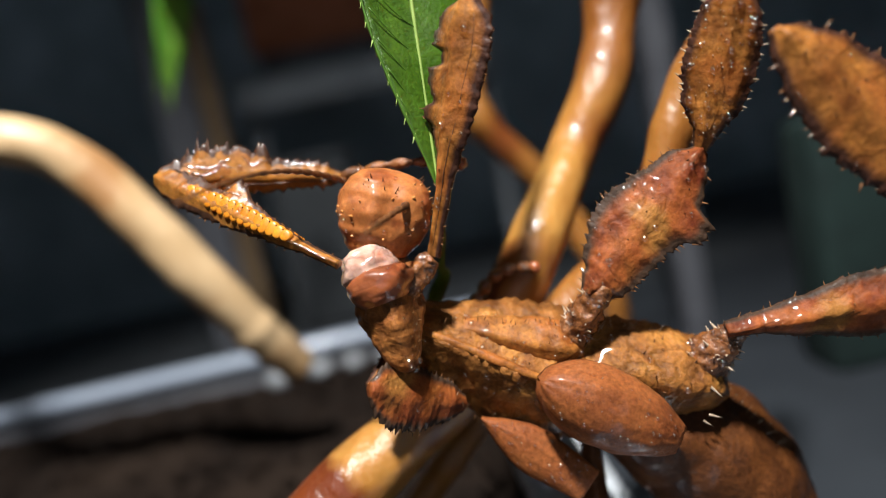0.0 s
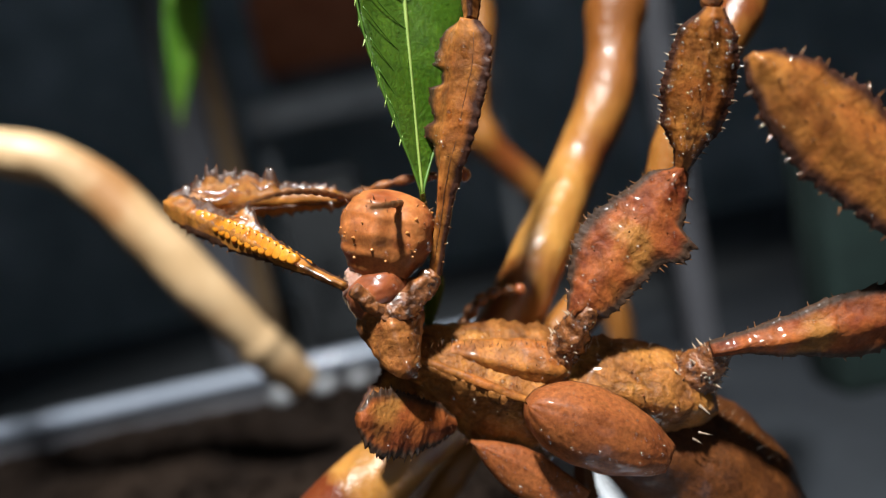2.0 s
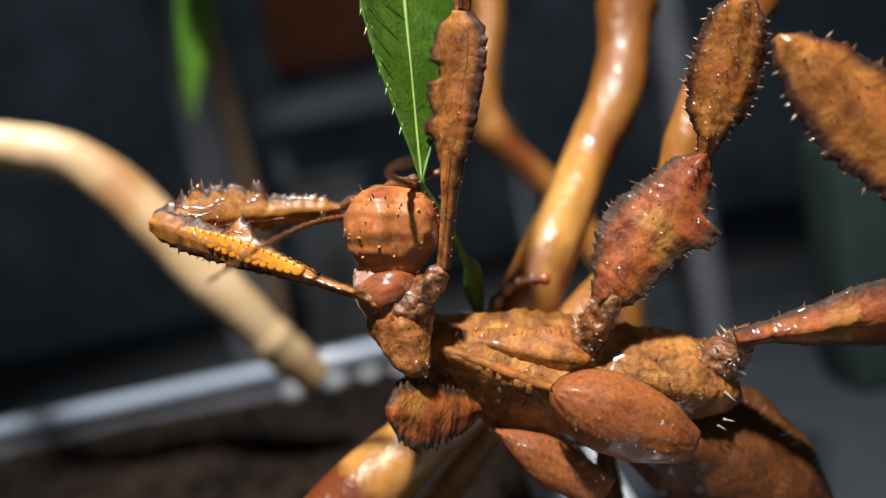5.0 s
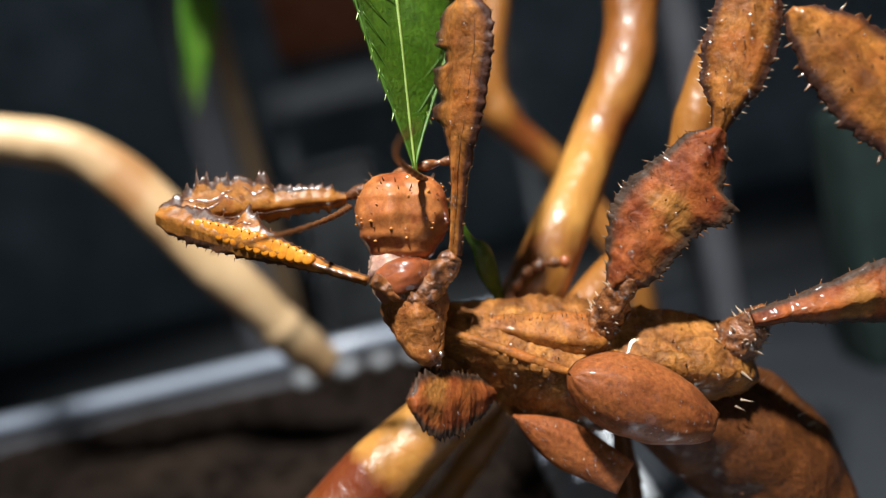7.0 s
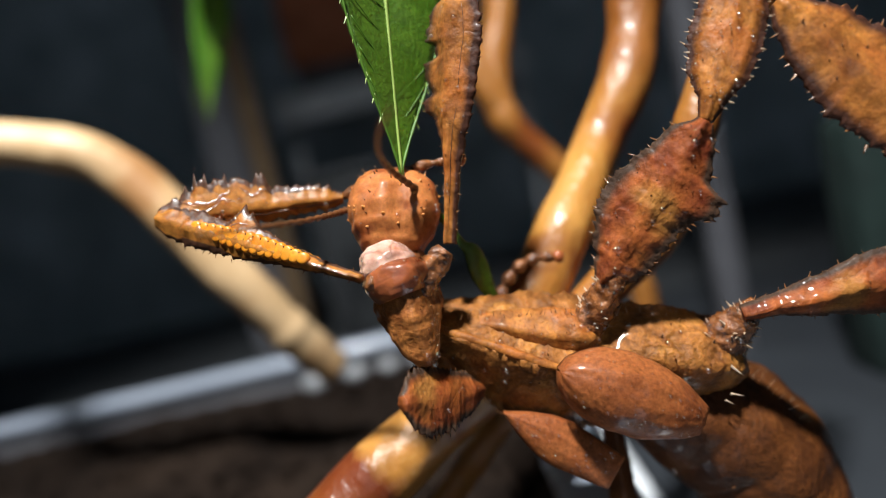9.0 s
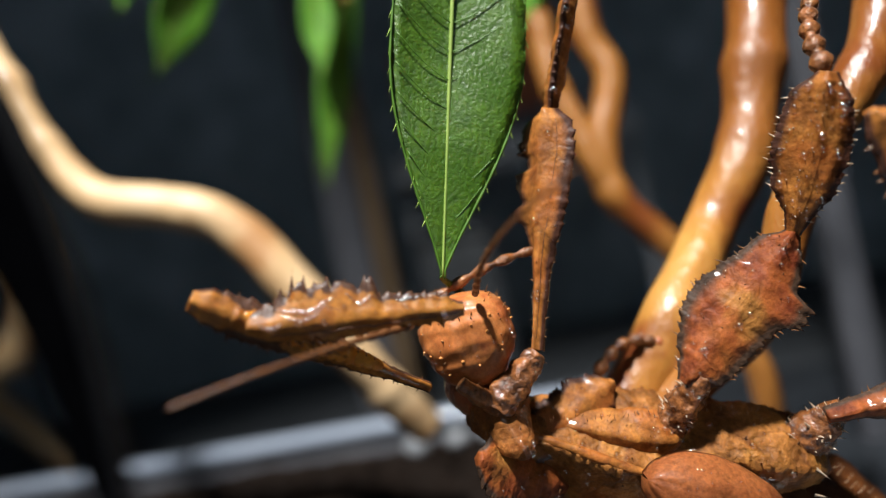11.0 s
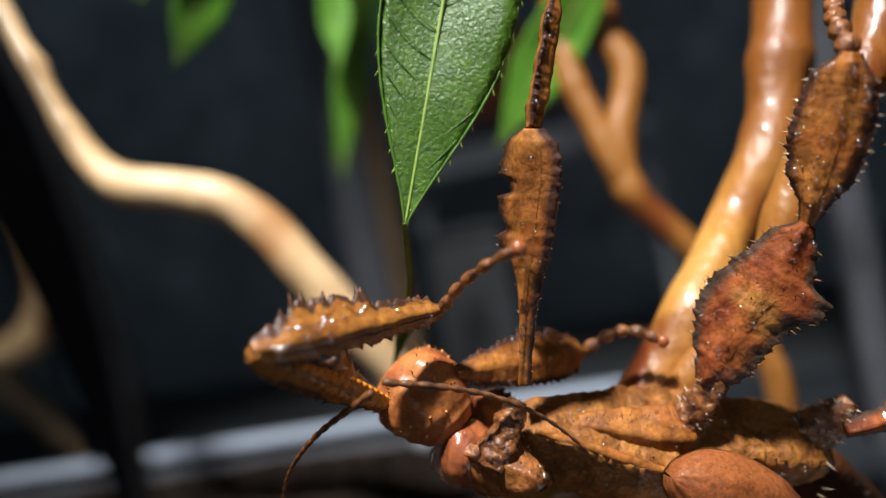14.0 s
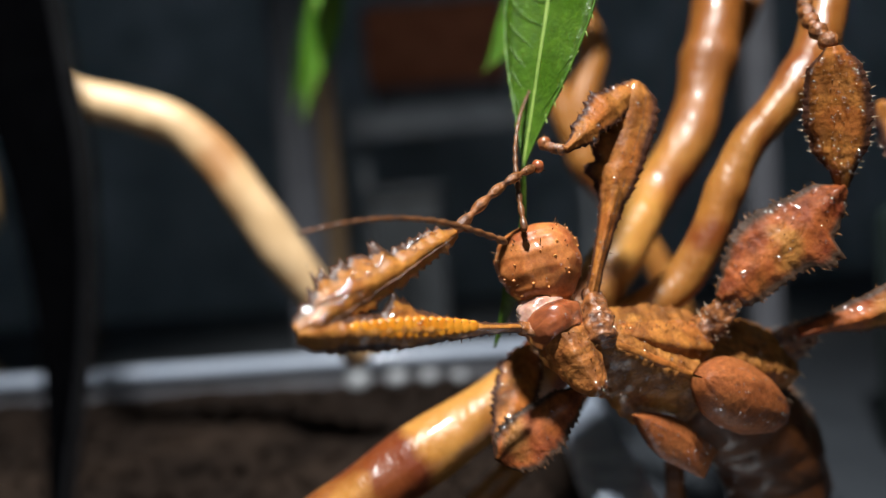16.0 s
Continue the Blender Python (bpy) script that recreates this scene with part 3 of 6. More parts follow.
# ---- leaves ----
def blade(length, width, mat, curl=0.0, droop=0.0, peak=0.45, teeth=0.0, cup=0.12, full=1.25, lean=0.0):
    """A leaf blade along x from its tip, with a fold along the midrib."""
    verts, faces, n, m = [], [], 70, 12
    for side in (0, 1):
        for i in range(n + 1):
            s = i / n
            w = width * (math.sin(math.pi * min(1, s / peak) / 2) ** full if s < peak else math.cos(math.pi / 2 * (s - peak) / (1.04 - peak)) ** 0.8)
            w = max(w, 0.0004)
            for k in range(m + 1):
                v = 2 * k / m - 1
                ww = w * (1 - lean * v) * (1 + (teeth * (0.5 + 0.5 * math.sin(i * 1.9)) if abs(v) == 1 else 0))
                z = cup * w * (abs(v) - 0.5) + droop * s * s + 0.05 * w * math.sin(9 * s + 2 * v)
                verts.append((s * length, v * ww + curl * math.sin(math.pi * s), z - (0.00025 if side else 0)))
    size = (n + 1) * (m + 1)
    for side in (0, 1):
        for i in range(n):
            for k in range(m):
                a = side * size + i * (m + 1) + k
                f = (a, a + m + 1, a + m + 2, a + 1)
                faces.append(f[::-1] if side else f)
    for i in range(n):
        for k in (0, m):
            a = i * (m + 1) + k
            faces.append((a, a + size, a + size + m + 1, a + m + 1))
    return mesh_of("blade", verts, faces, mat)


def leaf_thing(name, length, width, mat, label, **shape):
    ob = empty(name)
    part("blade", blade(length, width, mat, **shape), ob)
    path = [(s * length, shape.get("curl", 0) * math.sin(math.pi * s), shape.get("droop", 0) * s * s - 0.5 * shape.get("cup", 0.12) * width * min(1, s / 0.4) + 0.0001, 0.0002 + 0.0003 * s) for s in np.linspace(0.0, 1.04, 12)]
    p = glide(path, 4)
    part("midrib", mesh_of("midrib", *tube_data([q[:3] for q in p], [q[3] for q in p], 6), LEAF_RIB), ob, "pale green midrib")
    return tagged(ob, label, "leaf")


leaf = leaf_thing("leaf", 0.088, 0.0102, LEAF, "long green serrated leaf hanging before the insect", teeth=0.05, peak=0.4, droop=0.004, full=1.25, lean=0.1)
for i in range(1, 17):
    for way in (-1, 1):
        s0 = 0.04 + 0.052 * i
        s1 = min(0.99, s0 + 0.075)
        w1 = 0.0102 * (math.sin(math.pi * min(1, s1 / 0.4) / 2) ** 1.25 if s1 < 0.4 else math.cos(math.pi / 2 * (s1 - 0.4) / 0.64) ** 0.8) * (1 - 0.1 * way)
        rows = [(0.088 * (s0 + (s1 - s0) * u ** 1.3), way * w1 * u * 0.93, 0.004 * (s0 + (s1 - s0) * u) ** 2 + 0.12 * w1 * (u - 0.5) * (1 if u > 0.1 else 0.9) + 0.00008, 0.00009) for u in (0.0, 0.33, 0.66, 1.0)]
        vp = glide(rows, 4)
        part("vein", mesh_of("vein", *tube_data([q[:3] for q in vp], [q[3] for q in vp], 5), LEAF_VEIN), leaf)
for way in (-1, 1):
    rows = []
    for s1 in np.linspace(0.0, 0.97, 60):
        w1 = 0.0102 * max(0.03, math.sin(math.pi * min(1, s1 / 0.4) / 2) ** 1.25 if s1 < 0.4 else math.cos(math.pi / 2 * (s1 - 0.4) / 0.64) ** 0.8) * (1 - 0.1 * way)
        rows.append((0.088 * s1, way * w1 * 1.03, 0.004 * s1 * s1 + 0.06 * w1, 0.00016 + 0.00012 * (0.5 + 0.5 * math.sin(s1 * 260))))
    part("leaf_edge", mesh_of("leaf_edge", *tube_data([q[:3] for q in rows], [q[3] for q in rows], 6), LEAF_VEIN), leaf, "pale toothed leaf edge")
    verts, faces = [], []
    for i in range(2, 52, 2):
        x, y, z, r = rows[4 + i]
        size = 0.00035 + 0.0005 * ((i * 7) % 5) / 5
        n = len(verts)
        verts.extend([(x, y, z - 0.0001), (x + 0.0013, y, z - 0.0001), (x + 0.0006, y, z + 0.0002), (x - 0.001, y + way * size, z)])
        faces.extend([(n, n + 1, n + 3), (n + 1, n + 2, n + 3), (n + 2, n, n + 3), (n, n + 2, n + 1)])
    part("leaf_teeth", mesh_of("leaf_teeth", verts, faces, LEAF_RIB, False), leaf, "pale pointed teeth along the leaf edge")["kind"] = "stuff"
LEAF_TAIL = [(-0.001, 0.0000, 0, 0.0003), (0.0013, 0.0002, 0, 0.0005), (0.0056, 0.0007, 0, 0.0006), (0.0101, 0.0011, 0, 0.0006), (0.0151, 0.0012, 0, 0.0007), (0.0174, 0.0016, 0, 0.0015), (0.0213, 0.0007, 0, 0.0018), (0.0269, -0.0003, 0, 0.0009), (0.0330, -0.0013, 0, 0.0002)]
tail_path = glide(LEAF_TAIL, 8)
leaf_tail = part("curled_tip", mesh_of("curled_tip", *tube_data([q[:3] for q in tail_path], [q[3] for q in tail_path], 10, flat=0.35), LEAF), leaf, "thin rolled and twisted leaf tip")

branch("branch", [(-0.1723, 0.2546, 0.3887, 0.0022), (-0.1223, 0.2446, 0.3587, 0.0022), (-0.0894, 0.2398, 0.3479, 0.0022), (-0.0571, 0.3217, 0.3532, 0.0022), (-0.0545, 0.2351, 0.3285, 0.0022), (-0.0501, 0.2524, 0.3152, 0.0022), (-0.0500, 0.2665, 0.3439, 0.0022), (0.0397, 0.2098, 0.3008, 0.0022), (0.0897, 0.1998, 0.3308, 0.0022)], WOOD, "thin leafy twig above the enclosure opening", wobble=0.05)
FORK_LEAF = pose(0.0173, 0.2154, 0.2574, 107.5, -47.6, -15.9)
for place, length, width in ((pose(-0.1196, 0.2340, 0.3012, 133, -57, 11), 0.0559, 0.0099),
        (pose(-0.0742, 0.2611, 0.2508, 125, -75, 13), 0.0964, 0.0076),
        (FORK_LEAF, 0.068, 0.0088),
        (pose(-0.0597, 0.2336, 0.2860, 91, -83, 16), 0.0428, 0.0056),
        (pose(-0.0906, 0.3089, 0.2623, 119, -69, 21), 0.0976, 0.0080),
        (pose(-0.0685, 0.2465, 0.2564, 118, -72, 18), 0.0619, 0.0056),
        (pose(-0.1332, 0.2424, 0.3302, 114, -69, 12), 0.0306, 0.0043)):
    far = leaf_thing("leaf", length, width, LEAF_FAR, "blurred bright green willow leaf hanging behind", droop=0.003)
    far["group"] = "hanging leaves"
    far.matrix_world = place
    if place is FORK_LEAF:
        fork_leaf = far


# ---- the spiny insect ----
MM = 0.001
insect = empty("stick_insect")
tagged(insect, "wet rusty-brown spiny leaf insect clinging to the branches", "insect")


def at(x, y, d=0.0):
    """A point of the insect's side drawing (0.087 mm squares), d metres behind it."""
    return Vector(((x - 1065) * 0.000087, d, (500 - y) * 0.000087))


def spikes(spots, mat=None):
    """Cones: rows of (place, way, length, radius)."""
    verts, faces = [], []
    for p, way, length, r in spots:
        way = way.normalized()
        side = way.orthogonal().normalized()
        over = way.cross(side)
        n = len(verts)
        for k in range(6):
            a = k * math.pi / 3
            verts.append(p - way * r + (side * math.cos(a) + over * math.sin(a)) * r)
        for k in range(6):
            a = k * math.pi / 3
            verts.append(p + way * length * 0.55 + (side * math.cos(a) + over * math.sin(a)) * r * 0.4)
        verts.append(p + way * length + side * r * 0.3)
        for k in range(6):
            faces.append((n + k, n + (k + 1) % 6, n + 6 + (k + 1) % 6, n + 6 + k))
            faces.append((n + 6 + k, n + 6 + (k + 1) % 6, n + 12))
    return mesh_of("spine_fringe", verts, faces, mat or SPINE)


def drops(spots):
    """Beads of water: rows of (place, normal, radius)."""
    verts, faces = [], []
    for p, nrm, r in spots:
        nrm = nrm.normalized()
        side = nrm.orthogonal().normalized()
        over = nrm.cross(side)
        n = len(verts)
        for j, (h, w) in enumerate(((-0.5, 1.0), (0.0, 1.0), (0.4, 0.88), (0.72, 0.56))):
            for k in range(8):
                a = k * math.pi / 4
                verts.append(p + nrm * h * r + (side * math.cos(a) + over * math.sin(a)) * r * w)
        verts.append(p + nrm * r * 0.88)
        for j in range(3):
            for k in range(8):
                a, b = n + j * 8 + k, n + j * 8 + (k + 1) % 8
                faces.append((a, b, b + 8, a + 8))
        for k in range(8):
            faces.append((n + 24 + k, n + 24 + (k + 1) % 8, n + 32))
    return mesh_of("wetness", verts, faces, WATER)


def limb(name, length, rows, thick, mat, seed, label="", teeth=10, spine=0.9, ridge=0.35, beads=6, ragged=0.12, bend=0.0, ribs=0, horn=None, pit=0.22, face=5, streaks=(), flutes=0.0, rim=2.2, lines=(), crest=None):
    """A flattened, lobed leg joint along x; rows of (share, width up, width down) in mm."""
    rnd = random.Random(seed)
    verts, faces, n, m = [], [], 130, 24
    off = seed * 7.3

    def surf(s, a):
        up, low = sample(rows, s)
        tooth = ((s * teeth * 1.3 + off + (0.4 if math.cos(a) > 0 else 0)) % 1.0) ** 2.2
        edge = abs(math.cos(a)) ** 8
        rag = 1 + edge * (ragged * 1.6 * (tooth - 0.3) * (0.7 + 1.3 * noise.noise((s * 11, off, 1.7))) if 0.08 < s < 0.95 else 0) + ragged * noise.noise((s * 22, math.copysign(3, math.cos(a)), off)) + edge * ragged * 0.6 * noise.noise((s * 60, math.copysign(3, math.cos(a)), off))
        w = (up if math.cos(a) > 0 else low) * MM * rag
        th = thick * MM * min(1.0, 0.35 + 0.3 * (up + low) / 2)
        y = w * math.cos(a)
        z = th * math.sin(a) * (1 - 0.35 * abs(math.cos(a)))
        z += ridge * th * math.exp(-(math.cos(a) * 3.2) ** 2) * (1 if math.sin(a) > 0 else -1)
        z += pit * th * (noise.noise((s * 9, y * 420, off + (5 if math.sin(a) > 0 else 9))) + 0.6 * noise.noise((s * 24, y * 900, off)))
        if flutes:
            z += flutes * th * math.cos(math.cos(a) * 11) * (1 if math.sin(a) > 0 else -1) * math.sin(math.pi * min(1, s * 1.1 + 0.02))
        if ribs:
            z += 0.16 * th * max(0, math.sin(s * ribs * 6.283)) * math.exp(-((math.cos(a) * 1.6) ** 4)) * (1 if 0.2 < s < 0.85 else 0)
        return Vector((s * length, y, z + bend * math.sin(math.pi * s)))

    for i in range(n + 1):
        for k in range(m):
            verts.append(surf(i / n, 2 * math.pi * k / m))
    for i in range(n):
        for k in range(m):
            a, b = i * m + k, i * m + (k + 1) % m
            faces.append((a, b, b + m, a + m))
    faces.append(tuple(range(m))[::-1])
    faces.append(tuple(range(n * m, n * m + m)))
    me = mesh_of(name, verts, faces, mat)
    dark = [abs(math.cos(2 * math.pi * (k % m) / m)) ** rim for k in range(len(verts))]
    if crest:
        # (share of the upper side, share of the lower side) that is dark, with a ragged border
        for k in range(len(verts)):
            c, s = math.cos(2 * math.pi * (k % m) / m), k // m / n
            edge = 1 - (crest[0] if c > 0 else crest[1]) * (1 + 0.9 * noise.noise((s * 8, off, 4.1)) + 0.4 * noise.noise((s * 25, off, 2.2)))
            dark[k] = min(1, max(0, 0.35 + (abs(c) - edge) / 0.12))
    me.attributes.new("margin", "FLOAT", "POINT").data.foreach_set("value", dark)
    ob = part(name, me, insect, label)
    spots = []
    for i in range(teeth * 3):
        s = 0.04 + 0.92 * (i // 2 + rnd.random() * 0.7) / (teeth * 1.5)
        a = 0 if i % 2 else math.pi
        p = surf(min(s, 0.99), a)
        big = (0.35 + 0.8 * rnd.random() ** 1.6) * spine * MM
        spots.append((p, Vector((rnd.uniform(-0.3, 0.7), 1 if i % 2 else -1, rnd.uniform(-0.3, 0.4))), big, big * 0.2))
    for i in range(face):
        s, a = rnd.uniform(0.1, 0.95), rnd.gauss(math.pi / 2, 0.35)
        p = surf(s, a)
        spots.append((p, Vector((rnd.uniform(-0.2, 0.6), rnd.uniform(-0.4, 0.4), 1)), spine * MM * rnd.uniform(0.3, 0.7), spine * MM * 0.14))
    part("spine_fringe", spikes(spots, horn), ob, "pointed spines along the edges")
    if beads:
        wet = []
        for i in range(beads):
            s, a = rnd.uniform(0.08, 0.95), rnd.uniform(0.5, 2.6)
            p = surf(s, a)
            wet.append((p, Vector((0, math.cos(a) * 0.3, 1)), (0.16 + 0.6 * rnd.random() ** 3) * MM))
        part("wetness", drops(wet), ob, "clear beads of water")
    for s0, s1, a0, a1, size in lines:
        line = [surf(s0 + (s1 - s0) * i / 30, a0 + (a1 - a0) * i / 30) for i in range(31)]
        v, f = tube_data(line, [0.6 * size * MM * (0.4 + 0.6 * math.sin(math.pi * (0.1 + 0.8 * i / 30))) * (1 + 0.3 * noise.noise((i * 0.6, off, 0))) for i in range(31)], 6)
        part("ridge_line", mesh_of("ridge_line", v, f, RIDGE), ob, "dark brown ridge line")
    for s0, s1, a0, a1, size in streaks:
        line = [surf(s0 + (s1 - s0) * i / 24, a0 + (a1 - a0) * math.sin(math.pi * i / 24)) for i in range(25)]
        v, f = tube_data(line, [0.9 * size * MM * (0.25 + math.sin(math.pi * i / 24)) * (1 + 0.25 * math.sin(i * 1.7)) for i in range(25)], 10)
        part("water_film", mesh_of("water_film", v, f, FILM), ob, "glinting rim of clinging water")
    return ob


def tarsus(name, length, seed, bend=0.25, radius=1.0, label="thin beaded foot with a hooked claw"):
    rnd = random.Random(seed)
    pts, radii = [], []
    for i in range(61):
        s = i / 60
        pts.append((s * length * (1 - 0.06 * s), bend * length * (math.sin(math.pi * s * 0.9) * 0.5), 0.1 * length * math.sin(2.2 * s)))
        bead = 0.5 + 0.55 * abs(math.sin(s * math.pi * 5))
        radii.append(radius * MM * bead * (1 - 0.25 * s))
    v, f = tube_data(pts, radii, 10)
    ob = part(name, mesh_of(name, v, f, DARK), insect, label)
    end = Vector(pts[-1])
    spots = [(end, Vector((0.5, -1, 0.3)), 1.9 * MM, 0.3 * MM), (end, Vector((0.5, -1, -0.4)), 1.9 * MM, 0.3 * MM)]
    for i in range(16):
        p = Vector(pts[rnd.randrange(4, 56)])
        w = Vector((0.3, rnd.uniform(-1, 1), rnd.uniform(-1, 1)))
        spots.append((p + w.normalized() * radius * MM * 0.8, w, 0.5 * MM, 0.12 * MM))
    part("claw_pair", spikes(spots), ob, "small dark hooked claws")
    v, f = tube_data([end - Vector((0.6 * MM, 0, 0)), end, end + Vector((0.7 * MM, -0.3 * MM, 0)), end + Vector((1.1 * MM, -0.6 * MM, 0))], [0.6 * MM, 1.2 * MM, 1.1 * MM, 0.4 * MM], 10)
    part("pad", mesh_of("pad", v, f, FOLD), ob, "soft dark red foot pad")
    return ob


def antenna(name, length, seed, bend):
    pts, radii = [], []
    for i in range(91):
        s = i / 90
        pts.append((s * length * (1 - 0.05 * s), bend * length * (0.5 * math.sin(math.pi * s) - 0.45 * max(0, s - 0.75) ** 1.3), 0.04 * length * math.sin(3 * s)))
        radii.append((0.55 - 0.33 * s) * MM * (0.7 + 0.45 * abs(math.sin(s * math.pi * 15))))
    v, f = tube_data(pts, radii, 8)
    return part(name, mesh_of(name, v, f, ANTENNA), insect, "thin dark beaded antenna")


def shell(name, stations, mat, parent, label="", seed=1, rough=0.05, freq=260.0, rings=0.0, knob=0, spine=1.0, beads=0, sides=36, facet=0.0, fine=0.0, horn=None):
    """A body piece lofted through stations (place, half width, half depth)."""
    rnd = random.Random(seed)
    rows = [(*p, w) for p, w, h in stations]
    deps = glide([(h, 0, 0, 0) for p, w, h in stations], 10)
    path = glide(rows, 10)
    verts, faces, nrm = [], [], []
    n = len(path)
    for i, q in enumerate(path):
        p = Vector(q[:3])
        d = (Vector(path[min(i + 1, n - 1)][:3]) - Vector(path[max(i - 1, 0)][:3])).normalized()
        across = Vector((0, 1, 0)).cross(d).normalized()
        back = d.cross(across).normalized()
        ripple = 1 + rings * (abs(math.sin(i * math.pi / 10)) - 0.5)
        for k in range(sides):
            a = 2 * math.pi * k / sides
            sharp = 1 - facet + facet / (abs(math.cos(a)) + abs(math.sin(a)))
            v = (across * math.cos(a) * q[3] + back * math.sin(a) * deps[i][0]) * sharp
            g = 1 + rough * noise.noise((p + v) * freq + Vector((seed, 0, 0))) + rough * 0.5 * noise.noise((p + v) * freq * 2.6) + fine * noise.noise((p + v) * freq * 6)
            verts.append(p + v * g * ripple)
            nrm.append(v.normalized())
    for i in range(n - 1):
        for k in range(sides):
            a, b = i * sides + k, i * sides + (k + 1) % sides
            faces.append((a, b, b + sides, a + sides))
    faces.append(tuple(range(sides))[::-1])
    faces.append(tuple(range((n - 1) * sides, n * sides)))
    ob = part(name, mesh_of(name, verts, faces, mat), parent, label)
    bm = bmesh.new()
    bm.from_mesh(ob.data)
    bmesh.ops.recalc_face_normals(bm, faces=bm.faces[:])
    bm.to_mesh(ob.data)
    bm.free()
    if knob:
        spots = []
        for _ in range(knob):
            i = rnd.randrange(sides, len(verts) - sides)
            if nrm[i].y > 0.3:
                continue
            size = spine * MM * rnd.uniform(0.5, 1.1)
            spots.append((verts[i], nrm[i] + Vector((rnd.uniform(-0.4, 0.4), 0, 0.5)), size, size * 0.2))
        part("spine_fringe", spikes(spots, horn), ob, "short pointed spines")
    if beads:
        wet = []
        for _ in range(beads):
            i = rnd.randrange(sides, len(verts) - sides)
            if nrm[i].y < 0.2:
                wet.append((verts[i], nrm[i], (0.16 + 0.6 * rnd.random() ** 3) * MM))
        part("wetness", drops(wet), ob, "clear beads of water")
    return ob


# trunk of the body
shell("mesothorax", [(at(720, 590, 0.006), 0.0026, 0.003), (at(780, 592, 0.006), 0.0052, 0.0056), (at(860, 615, 0.0065), 0.0082, 0.0075), (at(940, 640, 0.007), 0.0104, 0.0088), (at(1020, 655, 0.0075), 0.0112, 0.0094), (at(1085, 655, 0.008), 0.0102, 0.0086), (at(1135, 650, 0.009), 0.006, 0.005)], CHITIN, insect, "ridged rusty-brown middle thorax", 3, 0.1, 300, knob=60, spine=0.8, beads=110, facet=0.85, fine=0.045)
shell("thorax_keel", [(at(765, 580, 0.0012), 0.0006, 0.0006), (at(850, 606, -0.0002), 0.0008, 0.0008), (at(930, 632, -0.0012), 0.0008, 0.0008), (at(1000, 654, -0.0016), 0.0006, 0.0006)], CHITIN_LIMB, insect, "raised orange ridge along the thorax", 4, 0.15, 500, knob=8, spine=0.6)
shell("mesothorax_plate", [(at(810, 575, 0.0046), 0.0008, 0.0012), (at(880, 580, 0.0032), 0.0024, 0.0022), (at(960, 592, 0.0024), 0.004, 0.003), (at(1025, 598, 0.002), 0.0042, 0.0032), (at(1058, 598, 0.003), 0.0022, 0.002)], CHITIN_LIMB, insect, "domed side plate beaded with water", 14, 0.1, 320, knob=26, spine=0.6, beads=90, facet=0.7, fine=0.05)
shell("metathorax", [(at(1060, 630, 0.007), 0.005, 0.005), (at(1120, 628, 0.0055), 0.0072, 0.0068), (at(1200, 634, 0.0055), 0.0076, 0.0076), (at(1270, 645, 0.006), 0.0072, 0.0072), (at(1325, 660, 0.008), 0.005, 0.005)], CHITIN, insect, "spiny rear thorax", 5, 0.12, 260, knob=70, beads=50, facet=0.7, fine=0.045)
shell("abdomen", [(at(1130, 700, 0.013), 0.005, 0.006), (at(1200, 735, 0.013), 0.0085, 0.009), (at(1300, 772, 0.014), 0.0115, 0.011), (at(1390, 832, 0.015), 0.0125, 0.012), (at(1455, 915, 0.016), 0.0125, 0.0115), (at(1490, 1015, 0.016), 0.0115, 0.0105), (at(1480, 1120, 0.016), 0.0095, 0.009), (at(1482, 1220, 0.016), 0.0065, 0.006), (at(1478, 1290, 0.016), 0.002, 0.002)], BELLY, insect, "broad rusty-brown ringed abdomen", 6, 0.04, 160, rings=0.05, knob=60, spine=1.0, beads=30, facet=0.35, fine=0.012)


